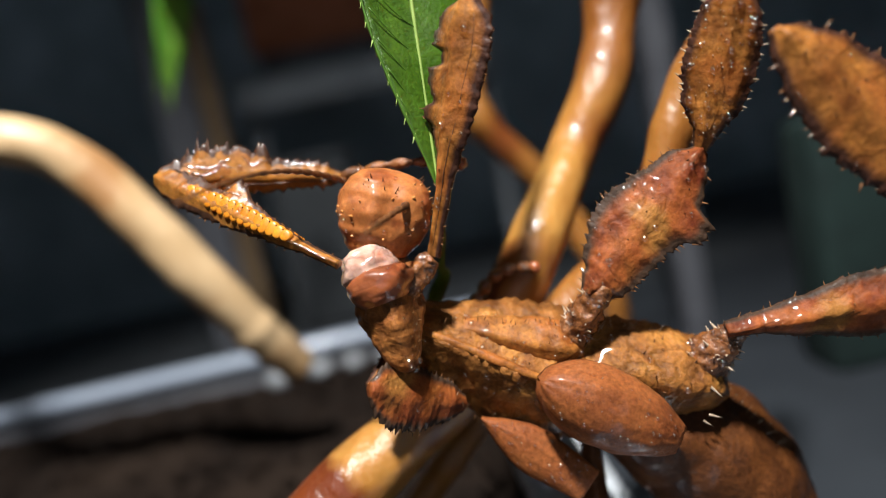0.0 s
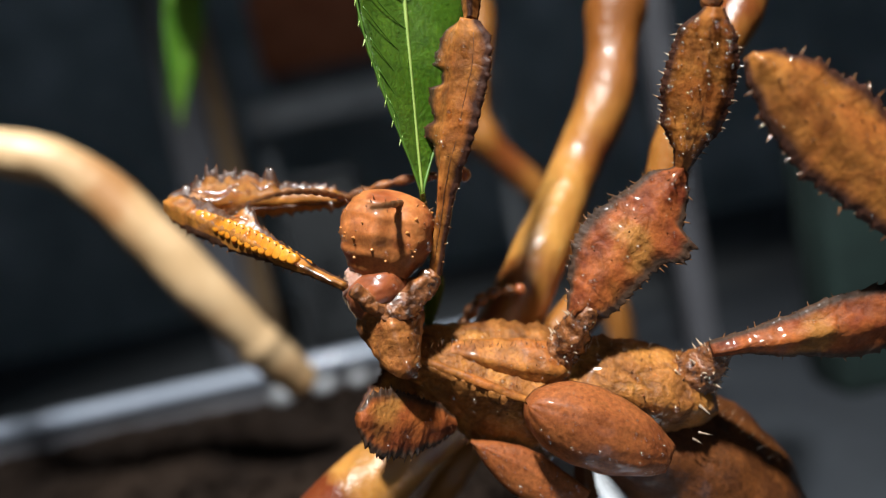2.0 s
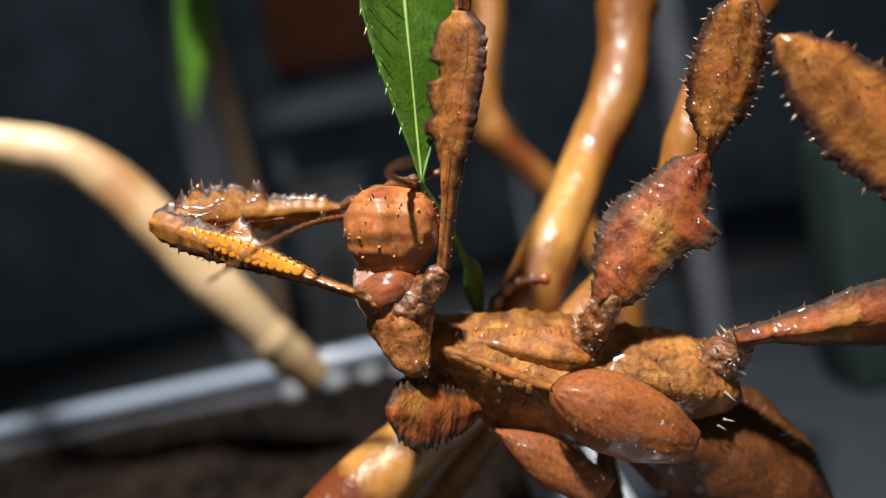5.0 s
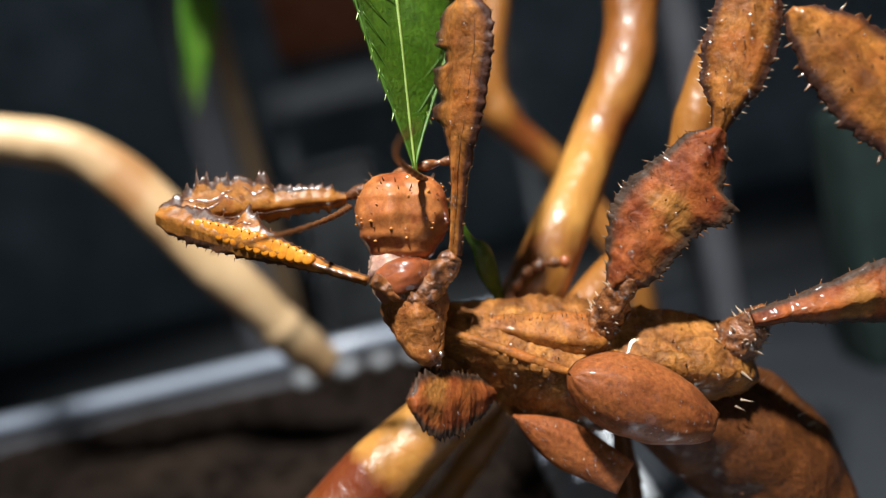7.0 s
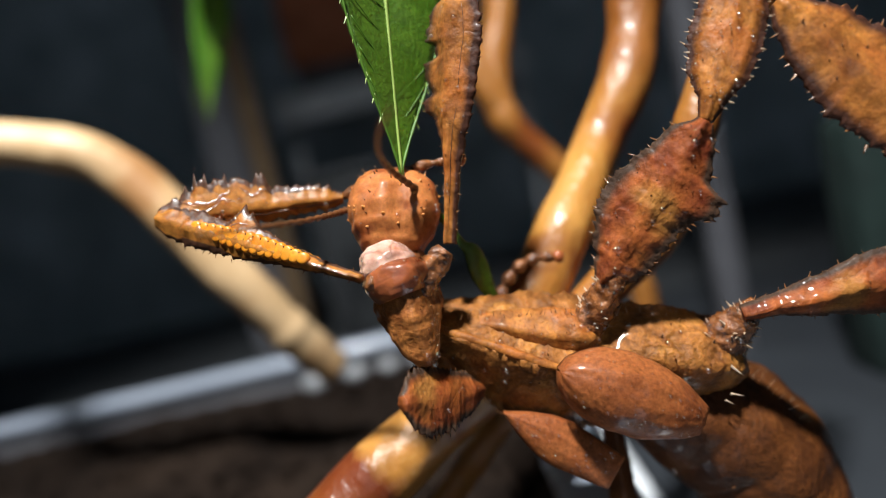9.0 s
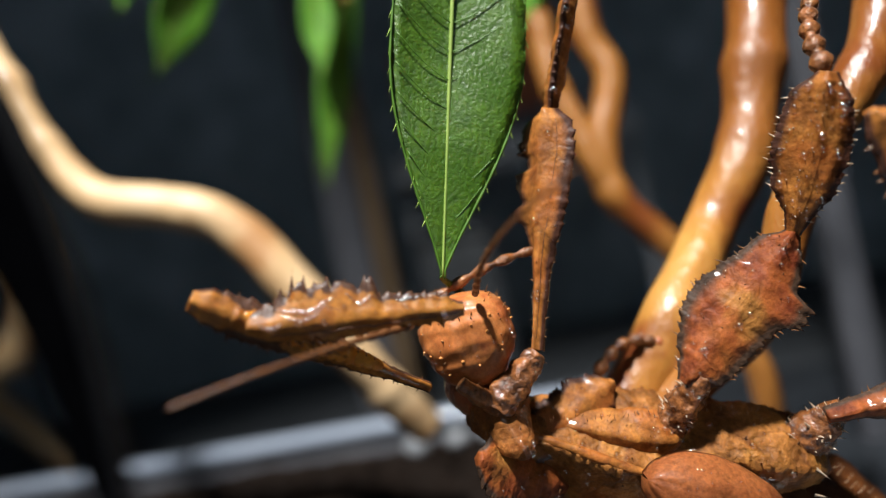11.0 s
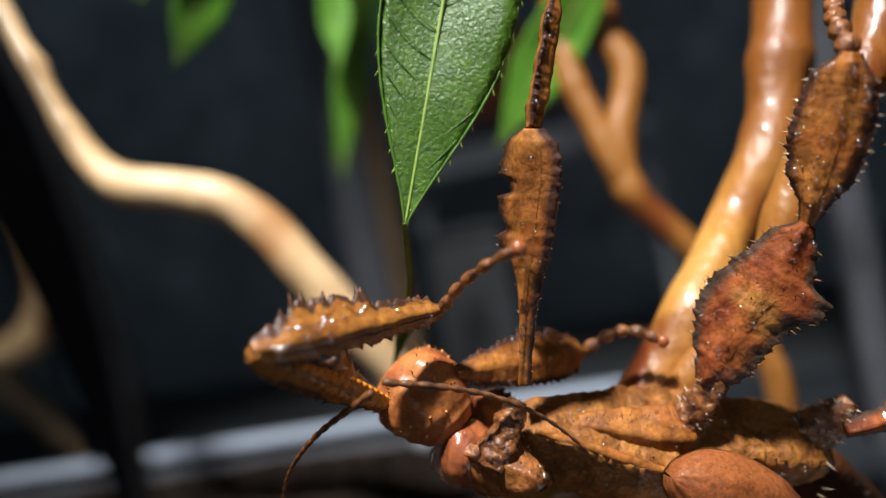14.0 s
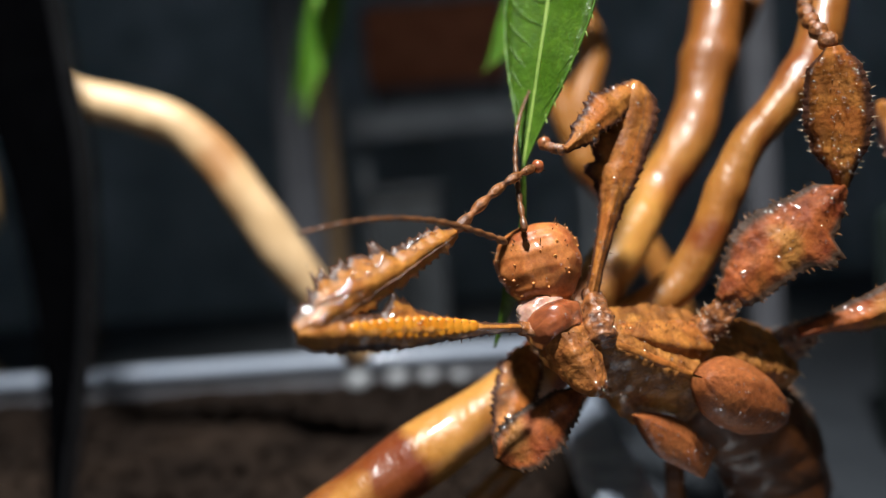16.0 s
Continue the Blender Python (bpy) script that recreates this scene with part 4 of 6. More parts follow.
def wing_pad(root_at, tip_at, half, dome, crease, blunt, seed, label):
    """A thin domed wing case from root to tip, with a crease near its upper edge."""
    along = tip_at - root_at
    length = along.length
    X = along.normalized()
    Yv = Vector((0, -1, 0)).cross(X).normalized() * -1
    Zv = X.cross(Yv).normalized()
    if Zv.y > 0:
        Zv = -Zv
    if Yv.z < 0:
        Yv = -Yv
    verts, faces, n, m = [], [], 40, 20
    for side in (0, 1):
        for i in range(n + 1):
            s = i / n
            w = half * math.sin(math.pi * min(1, s / 1.08) ** 0.8) ** 0.62 if not blunt else half * (math.sin(math.pi / 2 * min(1, s / 0.55)) ** 0.9) * (1 - 0.25 * max(0, s - 0.55) / 0.45)
            w = max(w, 0.0002)
            for k in range(m + 1):
                v = 2 * k / m - 1
                h = dome * (1 - v * v) ** 0.7 * math.sin(math.pi * min(1, 0.06 + s * 0.94)) ** 0.5
                h += 0.11 * dome * (math.exp(-((v - crease) / 0.1) ** 2) - 0.4 * math.exp(-((v - crease - 0.2) / 0.1) ** 2)) * math.sin(math.pi * s)
                h += 0.06 * dome * noise.noise((s * 5, v * 6, seed)) + 0.03 * dome * noise.noise((s * 40, v * 18, seed))
                verts.append(root_at + X * s * length + Yv * (v * w * (1 + 0.05 * noise.noise((s * 7, v, seed)))) + Zv * (h if not side else h - 0.0009))
    size = (n + 1) * (m + 1)
    for side in (0, 1):
        for i in range(n):
            for k in range(m):
                a = side * size + i * (m + 1) + k
                f = (a, a + 1, a + m + 2, a + m + 1)
                faces.append(f if side else f[::-1])
    for i in range(n):
        for k in (0, m):
            a = i * (m + 1) + k
            faces.append((a, a + m + 1, a + m + 1 + size, a + size))
    for k in range(m):
        for i in (0, n):
            a = i * (m + 1) + k
            faces.append((a, a + 1, a + 1 + size, a + size))
    me = mesh_of("wing_pad", verts, faces, PAD)
    bm = bmesh.new()
    bm.from_mesh(me)
    bmesh.ops.recalc_face_normals(bm, faces=bm.faces[:])
    bm.to_mesh(me)
    bm.free()
    ob = part("wing_pad", me, insect, label)
    rnd = random.Random(seed)
    wet = []
    for _ in range(60):
        i, k = rnd.randrange(4, n - 3), rnd.randrange(2, m - 1)
        wet.append((verts[i * (m + 1) + k], Zv, rnd.uniform(0.12, 0.4) * MM))
    part("wetness", drops(wet), ob, "clear beads of water")
    return ob


wing_pad(at(980, 648, -0.003), at(1240, 742, -0.0015), 0.0062, 0.0054, 0.55, False, 7, "smooth oval orange-brown wing pad")
wing_pad(at(893, 738, 0.003), at(1098, 848, 0.0025), 0.0038, 0.0016, 0.3, True, 8, "folded lower wing pad with a blunt end")


def spike_row(name, a, b, count, size, mat, seed, label, up=Vector((0, -0.2, 1))):
    """A row of spines along a crest."""
    rnd = random.Random(seed)
    spots = []
    for i in range(count):
        p = a.lerp(b, (i + rnd.random() * 0.6) / count) + Vector((0, rnd.uniform(-0.0016, 0.0008), rnd.uniform(-0.0006, 0.0002)))
        h = size * MM * rnd.uniform(0.5, 1.2)
        spots.append((p, up + Vector((rnd.uniform(-0.4, 0.6), rnd.uniform(-0.3, 0.3), 0)), h, max(0.07 * MM, h * 0.035)))
    return part(name, spikes(spots, mat), insect, label)


shell("middle_coxa", [(at(1040, 585, 0.003), 0.0026, 0.0026), (at(1060, 545, 0.001), 0.0027, 0.0026), (at(1072, 510, -0.001), 0.0022, 0.0022), (at(1085, 478, -0.002), 0.0014, 0.0014)], DARK, insect, "dark knobbly hip joint", 9, 0.25, 700, knob=40, spine=1.2, beads=30, horn=SPINE_PALE)
shell("hind_coxa", [(at(1275, 630, 0.004), 0.0034, 0.003), (at(1300, 590, 0.002), 0.0034, 0.003), (at(1318, 558, 0.0), 0.0024, 0.0022), (at(1335, 535, -0.001), 0.0014, 0.0014)], DARK, insect, "dark knobbly hip joint", 10, 0.22, 600, knob=44, spine=1.4, beads=30, horn=SPINE_PALE)


spike_row("spine_crest", at(1095, 562, 0.005), at(1300, 582, 0.005), 34, 2.6, SPINE_PALE, 41, "pale bristly crest of the rear thorax")
spike_row("spine_crest", at(810, 560, 0.001), at(1040, 552, 0.0), 20, 1.4, SPINE, 42, "small dark spines on the thorax edge")
spike_row("spine_crest", at(1345, 655, 0.009), at(1500, 800, 0.011), 20, 2.6, SPINE_PALE, 43, "pale bristles along the abdomen's edge", Vector((0.8, -0.3, 0.8)))
spike_row("spine_crest", at(845, 690, 0.002), at(905, 745, 0.002), 6, 1.4, SPINE, 44, "dark spines under the thorax", Vector((-0.3, -0.3, -1)))


part("pale_horn", spikes([(at(1290, 648, -0.001), Vector((1, -0.3, -0.8)), 2.4 * MM, 0.3 * MM), (at(1300, 700, 0.001), Vector((1, -0.4, -0.1)), 1.9 * MM, 0.24 * MM), (at(1290, 712, 0.001), Vector((1, -0.4, -0.5)), 1.5 * MM, 0.2 * MM), (at(1068, 632, -0.003), Vector((0.8, -0.5, -0.9)), 1.6 * MM, 0.4 * MM)], SPINE_PALE), insect, "thick pale pointed horns at the hip")


HEAD_ROWS = [(0, 0.5, 0.5), (0.12, 0.72, 0.7), (0.3, 0.92, 0.9), (0.5, 1.0, 1.0), (0.68, 1.0, 0.96), (0.82, 0.9, 0.82), (0.92, 0.72, 0.64), (0.97, 0.5, 0.44), (1, 0.16, 0.16)]


def head_point(s, a, out=1.0):
    """A point of the cushion-shaped head: s from neck to crown, a round it."""
    w, d = sample(HEAD_ROWS, s)
    c, t = math.cos(a), math.sin(a)
    box = (abs(c) ** 2.5 + abs(t) ** 2.5) ** -0.4
    g = out * box * (1 + 0.07 * noise.noise((s * 3.1, c * 2, t * 2)) + 0.03 * noise.noise((s * 9, c * 6, t * 6)))
    g *= 1 - 0.025 * math.exp(-((s - 0.3 - 0.05 * c) / 0.05) ** 2) - 0.05 * math.exp(-(math.sin((a - 1.57) / 2) * 8) ** 2) * math.sin(math.pi * s)
    g *= 1 + 0.014 * math.cos(9 * a) * math.sin(math.pi * s)
    return Vector((s * 14.0 * MM - 0.4 * MM, 7.1 * MM * w * g * c, 6.7 * MM * d * g * t))


def head_piece():
    rnd = random.Random(12)
    verts, faces, n, m = [], [], 56, 56
    for i in range(n + 1):
        for k in range(m):
            verts.append(head_point(i / n, 2 * math.pi * k / m))
    for i in range(n):
        for k in range(m):
            a, b = i * m + k, i * m + (k + 1) % m
            faces.append((a, b, b + m, a + m))
    faces.append(tuple(range(m))[::-1])
    faces.append(tuple(range(n * m, n * m + m)))
    ob = part("head", mesh_of("head", verts, faces, HEAD), insect, "cushion-shaped orange-brown head with a spiny crown")
    centre = Vector((5.5 * MM, 0, 0))
    spots, knobs, wet = [], [], []
    for i in range(30):
        p = head_point(rnd.uniform(0.74, 0.95), rnd.uniform(0, 6.28))
        size = MM * rnd.uniform(0.6, 1.35)
        spots.append((p, p - centre, size, size * 0.15))
    for a in (1.0, 2.2):
        for i in range(5):
            p = head_point(0.4 + 0.11 * i + rnd.uniform(-0.04, 0.04), a + rnd.uniform(-0.15, 0.15))
            spots.append((p, p - centre, MM * rnd.uniform(0.35, 0.7), 0.14 * MM))
    part("spine_fringe", spikes(spots, SPINE), ob, "crown of short dark spines")
    for i in range(22):
        p = head_point(rnd.uniform(0.15, 0.92), rnd.uniform(-0.2, 3.3))
        size = MM * rnd.uniform(0.2, 0.5)
        knobs.append((p, p - centre, size, size * 0.9))
    part("tubercle", spikes(knobs, SPINE_ORANGE), ob, "small blunt orange tubercles")["kind"] = "stuff"
    for i in range(16):
        p = head_point(rnd.uniform(0.15, 0.92), rnd.uniform(0.1, 3.0))
        wet.append((p, p - centre, (0.2 + 0.55 * rnd.random() ** 2) * MM))
    part("wetness", drops(wet), ob, "clear beads of water")
    for y in (-1, 1):
        pts = [(8.4 * MM, y * 5.2 * MM, -2.6 * MM), (8.5 * MM, y * 6.0 * MM, -2.8 * MM), (8.6 * MM, y * 6.9 * MM, -3.0 * MM), (8.6 * MM, y * 7.3 * MM, -3.1 * MM), (8.6 * MM, y * 7.5 * MM, -3.2 * MM)]
        v, f = tube_data(pts, [1.3 * MM, 1.35 * MM, 1.2 * MM, 0.8 * MM, 0.2 * MM], 14)
        part("eye", mesh_of("eye", v, f, EYE), ob, "small glossy bulging eye")
    return ob


head = head_piece()


def thorax_front():
    ax = [(-0.2, 0.6, 0.6), (-0.17, 1.5, 1.5), (-0.08, 2.5, 2.4), (0.04, 3.3, 3.2), (0.2, 4.2, 4.0), (0.4, 5.1, 4.9), (0.6, 5.6, 5.3), (0.8, 5.5, 5.2), (0.97, 4.6, 4.4)]
    ob = shell("prothorax", [(Vector((s * 0.0147, 0, 0)), w * MM, h * MM) for s, w, h in ax], FRONT, insect, "knobbly wet front thorax", 11, 0.15, 230, knob=46, spine=0.8, beads=70, fine=0.04, facet=0.5)
    shell("neck_fold", [(Vector((0.0080, 0.0003, 0.0016)), 4.2 * MM, 4.0 * MM), (Vector((0.0096, 0.0004, 0.0020)), 5.5 * MM, 5.0 * MM), (Vector((0.0110, 0.0005, 0.0022)), 5.4 * MM, 5.0 * MM), (Vector((0.0124, 0.0005, 0.0023)), 4.4 * MM, 4.2 * MM)], FOLD, ob, "soft red-brown skin fold of the neck", 17, 0.12, 300, beads=14)
    shell("collar", [(Vector((0.0112, 0.0012, 0.0016)), 3.6 * MM, 3.6 * MM), (Vector((0.0124, 0.0013, 0.0018)), 4.7 * MM, 4.5 * MM), (Vector((0.0138, 0.0013, 0.0019)), 4.6 * MM, 4.4 * MM), (Vector((0.0152, 0.0011, 0.0019)), 3.7 * MM, 3.6 * MM), (Vector((0.0160, 0.0010, 0.0018)), 2.2 * MM, 2.2 * MM), (Vector((0.0163, 0.0010, 0.0018)), 0.6 * MM, 0.6 * MM)], COLLAR, ob, "shiny wet neck collar with its pale sheen painted in", 13, 0.16, 380, beads=8)
    return ob


prothorax = thorax_front()

right_fore_coxa = shell("right_fore_coxa", [(Vector((-0.001, 0, 0)), 2.2 * MM, 2.2 * MM), (Vector((0.002, 0, 0)), 2.6 * MM, 2.5 * MM), (Vector((0.005, 0, 0)), 2.1 * MM, 2.1 * MM), (Vector((0.0075, 0, 0)), 2.0 * MM, 2.0 * MM), (Vector((0.0095, 0, 0)), 1.3 * MM, 1.3 * MM)], DARK, insect, "knobbly wet front hip joint", 15, 0.3, 600, knob=18, spine=0.8, beads=34)
left_fore_coxa = shell("left_fore_coxa", [(Vector((-0.001, 0, 0)), 1.2 * MM, 1.2 * MM), (Vector((0.002, 0, 0)), 1.4 * MM, 1.4 * MM), (Vector((0.005, 0, 0)), 1.3 * MM, 1.3 * MM), (Vector((0.0075, 0, 0)), 1.1 * MM, 1.1 * MM)], DARK, insect, "knobbly wet front hip joint", 16, 0.25, 600, knob=14, spine=0.7, beads=20)
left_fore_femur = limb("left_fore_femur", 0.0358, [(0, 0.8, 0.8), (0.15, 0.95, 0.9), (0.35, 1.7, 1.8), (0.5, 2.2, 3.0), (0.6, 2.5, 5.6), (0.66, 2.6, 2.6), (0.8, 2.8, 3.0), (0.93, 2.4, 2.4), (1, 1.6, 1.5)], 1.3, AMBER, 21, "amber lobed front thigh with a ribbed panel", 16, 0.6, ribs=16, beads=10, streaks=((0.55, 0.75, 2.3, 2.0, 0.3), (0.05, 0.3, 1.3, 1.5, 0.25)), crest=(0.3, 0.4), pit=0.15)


def rib_panel(parent, length, z, span, count):
    """A strip of small amber cushions along the face of a thigh."""
    verts, faces = [], []
    for i in range(count):
        s = span[0] + (span[1] - span[0]) * (i + 0.5) / count
        w = 0.0015 * (0.55 + 0.6 * math.sin(math.pi * (i + 0.7) / (count + 0.6)))
        half = 0.78 * length * (span[1] - span[0]) / count
        n = len(verts)
        for j in range(5):
            el = math.pi / 2 * j / 4
            for k in range(12):
                a = 2 * math.pi * k / 12
                verts.append((s * length + half * math.cos(a) * math.cos(el), -0.0004 + w * math.sin(a) * math.cos(el), z + 0.00026 * math.sin(el) - (0.0007 if j == 0 else 0)))
        for j in range(4):
            for k in range(12):
                a, b = n + j * 12 + k, n + j * 12 + (k + 1) % 12
                faces.append((a, b, b + 12, a + 12))
    dots = []
    for i in range(1, count):
        s = span[0] + (span[1] - span[0]) * i / count
        top = 1 if z > 0 else -1
        dots.append(Vector((s * length, -0.0004 - 0.0009 * (0.55 + 0.6 * math.sin(math.pi * (i + 0.2) / (count + 0.6))), z + top * 0.0001)))
    part("pore", spikes([(q, Vector((0, -0.4, 1 if z > 0 else -1)), 0.00028, 0.00022) for q in dots], RIDGE), parent, "row of small dark pores")["kind"] = "stuff"
    part("rib_panel", mesh_of("rib_panel", verts, faces, AMBER_RIB), parent, "bright amber row of cushions")["kind"] = "stuff"


rib_panel(left_fore_femur, 0.0358, 0.0014, (0.24, 0.8), 15)
rib_panel(left_fore_femur, 0.0358, -0.0024, (0.24, 0.8), 15)
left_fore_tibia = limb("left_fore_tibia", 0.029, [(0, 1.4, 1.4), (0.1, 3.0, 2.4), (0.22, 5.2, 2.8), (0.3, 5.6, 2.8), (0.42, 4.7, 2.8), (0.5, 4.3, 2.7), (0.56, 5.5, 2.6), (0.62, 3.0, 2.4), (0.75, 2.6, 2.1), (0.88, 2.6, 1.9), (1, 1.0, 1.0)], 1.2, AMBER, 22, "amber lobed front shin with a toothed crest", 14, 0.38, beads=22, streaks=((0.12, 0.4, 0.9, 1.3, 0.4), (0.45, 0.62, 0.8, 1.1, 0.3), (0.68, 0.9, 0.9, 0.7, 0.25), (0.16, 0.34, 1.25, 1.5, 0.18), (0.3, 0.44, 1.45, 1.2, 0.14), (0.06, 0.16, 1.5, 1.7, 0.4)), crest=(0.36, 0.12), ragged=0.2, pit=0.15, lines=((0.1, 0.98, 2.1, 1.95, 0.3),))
left_fore_tarsus = tarsus("left_fore_tarsus", 0.021, 23, 0.12)
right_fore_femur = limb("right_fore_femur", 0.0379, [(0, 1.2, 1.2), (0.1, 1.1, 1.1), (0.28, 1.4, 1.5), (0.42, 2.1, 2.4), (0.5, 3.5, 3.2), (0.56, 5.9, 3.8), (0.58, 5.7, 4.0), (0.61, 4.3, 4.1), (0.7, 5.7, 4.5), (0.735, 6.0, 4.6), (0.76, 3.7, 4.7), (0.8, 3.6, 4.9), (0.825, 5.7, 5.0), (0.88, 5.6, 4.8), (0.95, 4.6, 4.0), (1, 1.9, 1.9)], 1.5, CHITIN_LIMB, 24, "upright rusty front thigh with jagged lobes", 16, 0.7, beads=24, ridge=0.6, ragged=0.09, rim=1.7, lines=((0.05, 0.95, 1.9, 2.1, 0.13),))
right_fore_tibia = limb("right_fore_tibia", 0.0213, [(0, 1.3, 1.3), (0.2, 2.4, 2.6), (0.45, 2.6, 4.2), (0.6, 2.0, 3.0), (0.75, 2.7, 2.4), (0.9, 1.2, 1.0), (1, 0.7, 0.7)], 1.1, CHITIN_LIMB, 25, "crumpled leaf-like front shin", 12, 0.7)
right_fore_tarsus = tarsus("right_fore_tarsus", 0.0065, 26, 0.1)
left_middle_femur = limb("left_middle_femur", 0.0276, [(0, 1.5, 1.6), (0.1, 3, 4), (0.2, 5, 5), (0.35, 7, 5.2), (0.5, 7.3, 6), (0.6, 6.5, 8.4), (0.68, 5.8, 8.8), (0.74, 5, 5.2), (0.88, 4, 3.5), (1, 1.3, 1.3)], 1.7, CHITIN_RED, 27, "broad leaf-like red-brown middle thigh", 13, 1.0, beads=44, ragged=0.09, face=12, pit=0.22, ridge=0.5, flutes=0.2)
left_middle_tibia = limb("left_middle_tibia", 0.0236, [(0, 1.1, 1.1), (0.1, 1.6, 2), (0.3, 4.4, 4.4), (0.5, 5.2, 5.0), (0.7, 5.0, 4.8), (0.85, 4.4, 3.8), (1, 1.4, 1.4)], 1.5, CHITIN_LIMB, 28, "ridged leaf-like middle shin with pale spines", 14, 0.8, beads=90, horn=SPINE_PALE, ragged=0.05, face=26, pit=0.1, flutes=0.28)
left_middle_tarsus = tarsus("left_middle_tarsus", 0.016, 29, 0.15, 1.6)
right_middle_femur = limb("right_middle_femur", 0.018, [(0, 1.5, 1.5), (0.2, 3.4, 3.2), (0.5, 5.2, 4.2), (0.75, 5.4, 4.8), (0.9, 4, 4), (1, 1.5, 1.5)], 1.0, CHITIN_RED, 30, "leaf-like middle thigh hanging below the body", 13, 0.6, ragged=0.12)
right_middle_tibia = limb("right_middle_tibia", 0.0244, [(0, 1.2, 1.2), (0.2, 3.0, 2.8), (0.5, 4.3, 3.6), (0.75, 4.6, 4.2), (0.9, 3.2, 3.0), (1, 0.9, 0.9)], 1.2, CHITIN_LIMB, 31, "spiny middle shin behind the body", 14, 0.5)
right_middle_tarsus = tarsus("right_middle_tarsus", 0.0135, 32, 0.45, 1.25)
left_hind_femur = limb("left_hind_femur", 0.0350, [(0, 1.3, 1.3), (0.12, 1.8, 1.6), (0.3, 2.8, 3.4), (0.55, 4.4, 5.4), (0.75, 4.6, 5.2), (0.92, 3, 3), (1, 1.5, 1.5)], 2.0, CHITIN_RED, 33, "red-brown hind thigh with a toothed edge", 12, 0.8, ragged=0.06)
left_hind_tibia = limb("left_hind_tibia", 0.0405, [(0, 1.5, 1.5), (0.3, 6, 6), (0.6, 7.2, 7.4), (0.8, 5.6, 6.2), (0.94, 3, 3.2), (1, 0.9, 0.9)], 1.6, CHITIN_LIMB, 34, "broad rusty leaf-like hind shin", 13, 1.3, pit=0.1, ragged=0.06, face=14, beads=24)
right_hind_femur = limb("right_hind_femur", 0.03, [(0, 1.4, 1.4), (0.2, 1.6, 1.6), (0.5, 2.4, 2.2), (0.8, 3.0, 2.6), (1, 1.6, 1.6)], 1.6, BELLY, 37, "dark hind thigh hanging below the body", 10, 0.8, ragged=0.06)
right_hind_femur.matrix_basis = pose(*at(1120, 740, 0.016), 90, 82, 0)
left_antenna = antenna("left_antenna", 0.036, 35, -0.14)
right_antenna = antenna("right_antenna", 0.036, 36, 0.16)

cam.data.dof.focus_object = prothorax


def motions():
    """The swaying insect, its limbs and the leaf it grips."""
    walk(insect, [(0, pose(0.02364, 0.10268, 0.19417, -10.0, 15.7, -5.8)),
        (0.5, pose(0.02138, 0.10261, 0.19414, -10.0, 14.7, -5.2)),
        (1, pose(0.02156, 0.10119, 0.19531, -9.0, 14.7, -4.4)),
        (1.5, pose(0.02081, 0.10235, 0.19451, -8.1, 13.7, -4.4)),
        (2, pose(0.02129, 0.10227, 0.19403, -8.2, 13.8, -4.6)),
        (2.5, pose(0.02177, 0.10236, 0.19382, -8.1, 13.5, -4.2)),
        (3, pose(0.02196, 0.10155, 0.19517, -8.1, 14.0, -4.0)),
        (3.5, pose(0.02225, 0.10141, 0.19500, -8.2, 13.3, -3.9)),
        (4, pose(0.02317, 0.10195, 0.19449, -8.1, 13.2, -3.9)),
        (6.5, pose(0.02354, 0.10314, 0.19391, -8.6, 13.6, -3.0)),
        (7, pose(0.02428, 0.10379, 0.19348, -9.1, 13.5, -2.9)),
        (7.5, pose(0.02453, 0.10376, 0.19427, -8.7, 13.6, -2.8)),
        (8, pose(0.02473, 0.10358, 0.19367, -8.4, 12.8, -3.1)),
        (8.5, pose(0.02462, 0.10323, 0.19472, -8.5, 13.2, -2.6)),
        (9, pose(0.02266, 0.10252, 0.19499, -8.2, 12.9, -1.8)),
        (9.5, pose(0.02245, 0.10285, 0.19536, -7.3, 12.9, -0.7)),
        (10, pose(0.02545, 0.10652, 0.19128, -4.1, 13.8, 4.4)),
        (10.2, pose(0.01968, 0.10544, 0.19214, -2.9, 12.8, 6.0)),
        (12.5, pose(0.01999, 0.10858, 0.19410, -0.9, 11.2, 9.2)),
        (13, pose(0.02058, 0.10885, 0.19354, -0.4, 12.1, 12.2)),
        (13.5, pose(0.02035, 0.10841, 0.19289, -0.2, 11.0, 14.1)),
        (14, pose(0.02008, 0.10783, 0.19274, -0.3, 11.0, 14.7)),
        (14.1, pose(0.02117, 0.10749, 0.19179, 0.3, 10.8, 18.7)),
        (14.2, pose(0.02737, 0.10883, 0.18730, 1.2, 8.6, 28.8)),
        (14.3, pose(0.03432, 0.11033, 0.18521, 0.6, 4.7, 40.7)),
        (14.4, pose(0.03670, 0.11185, 0.18573, 0.2, 3.5, 47.0)),
        (14.5, pose(0.03760, 0.11320, 0.18712, 0.1, 3.3, 51.2)),
        (14.6, pose(0.03667, 0.11225, 0.18877, 2.7, 6.2, 53.3)),
        (14.8, pose(0.03567, 0.11254, 0.19089, 4.9, 10.4, 49.5)),
        (15, pose(0.03964, 0.11258, 0.19100, 4.6, 11.5, 47.5)),
        (15.3, pose(0.03758, 0.10970, 0.19311, 1.8, 11.9, 36.9)),
        (15.5, pose(0.03656, 0.10925, 0.19400, -0.0, 11.3, 31.1)),
        (16, pose(0.03264, 0.10585, 0.19576, -1.3, 9.7, 24.9))])
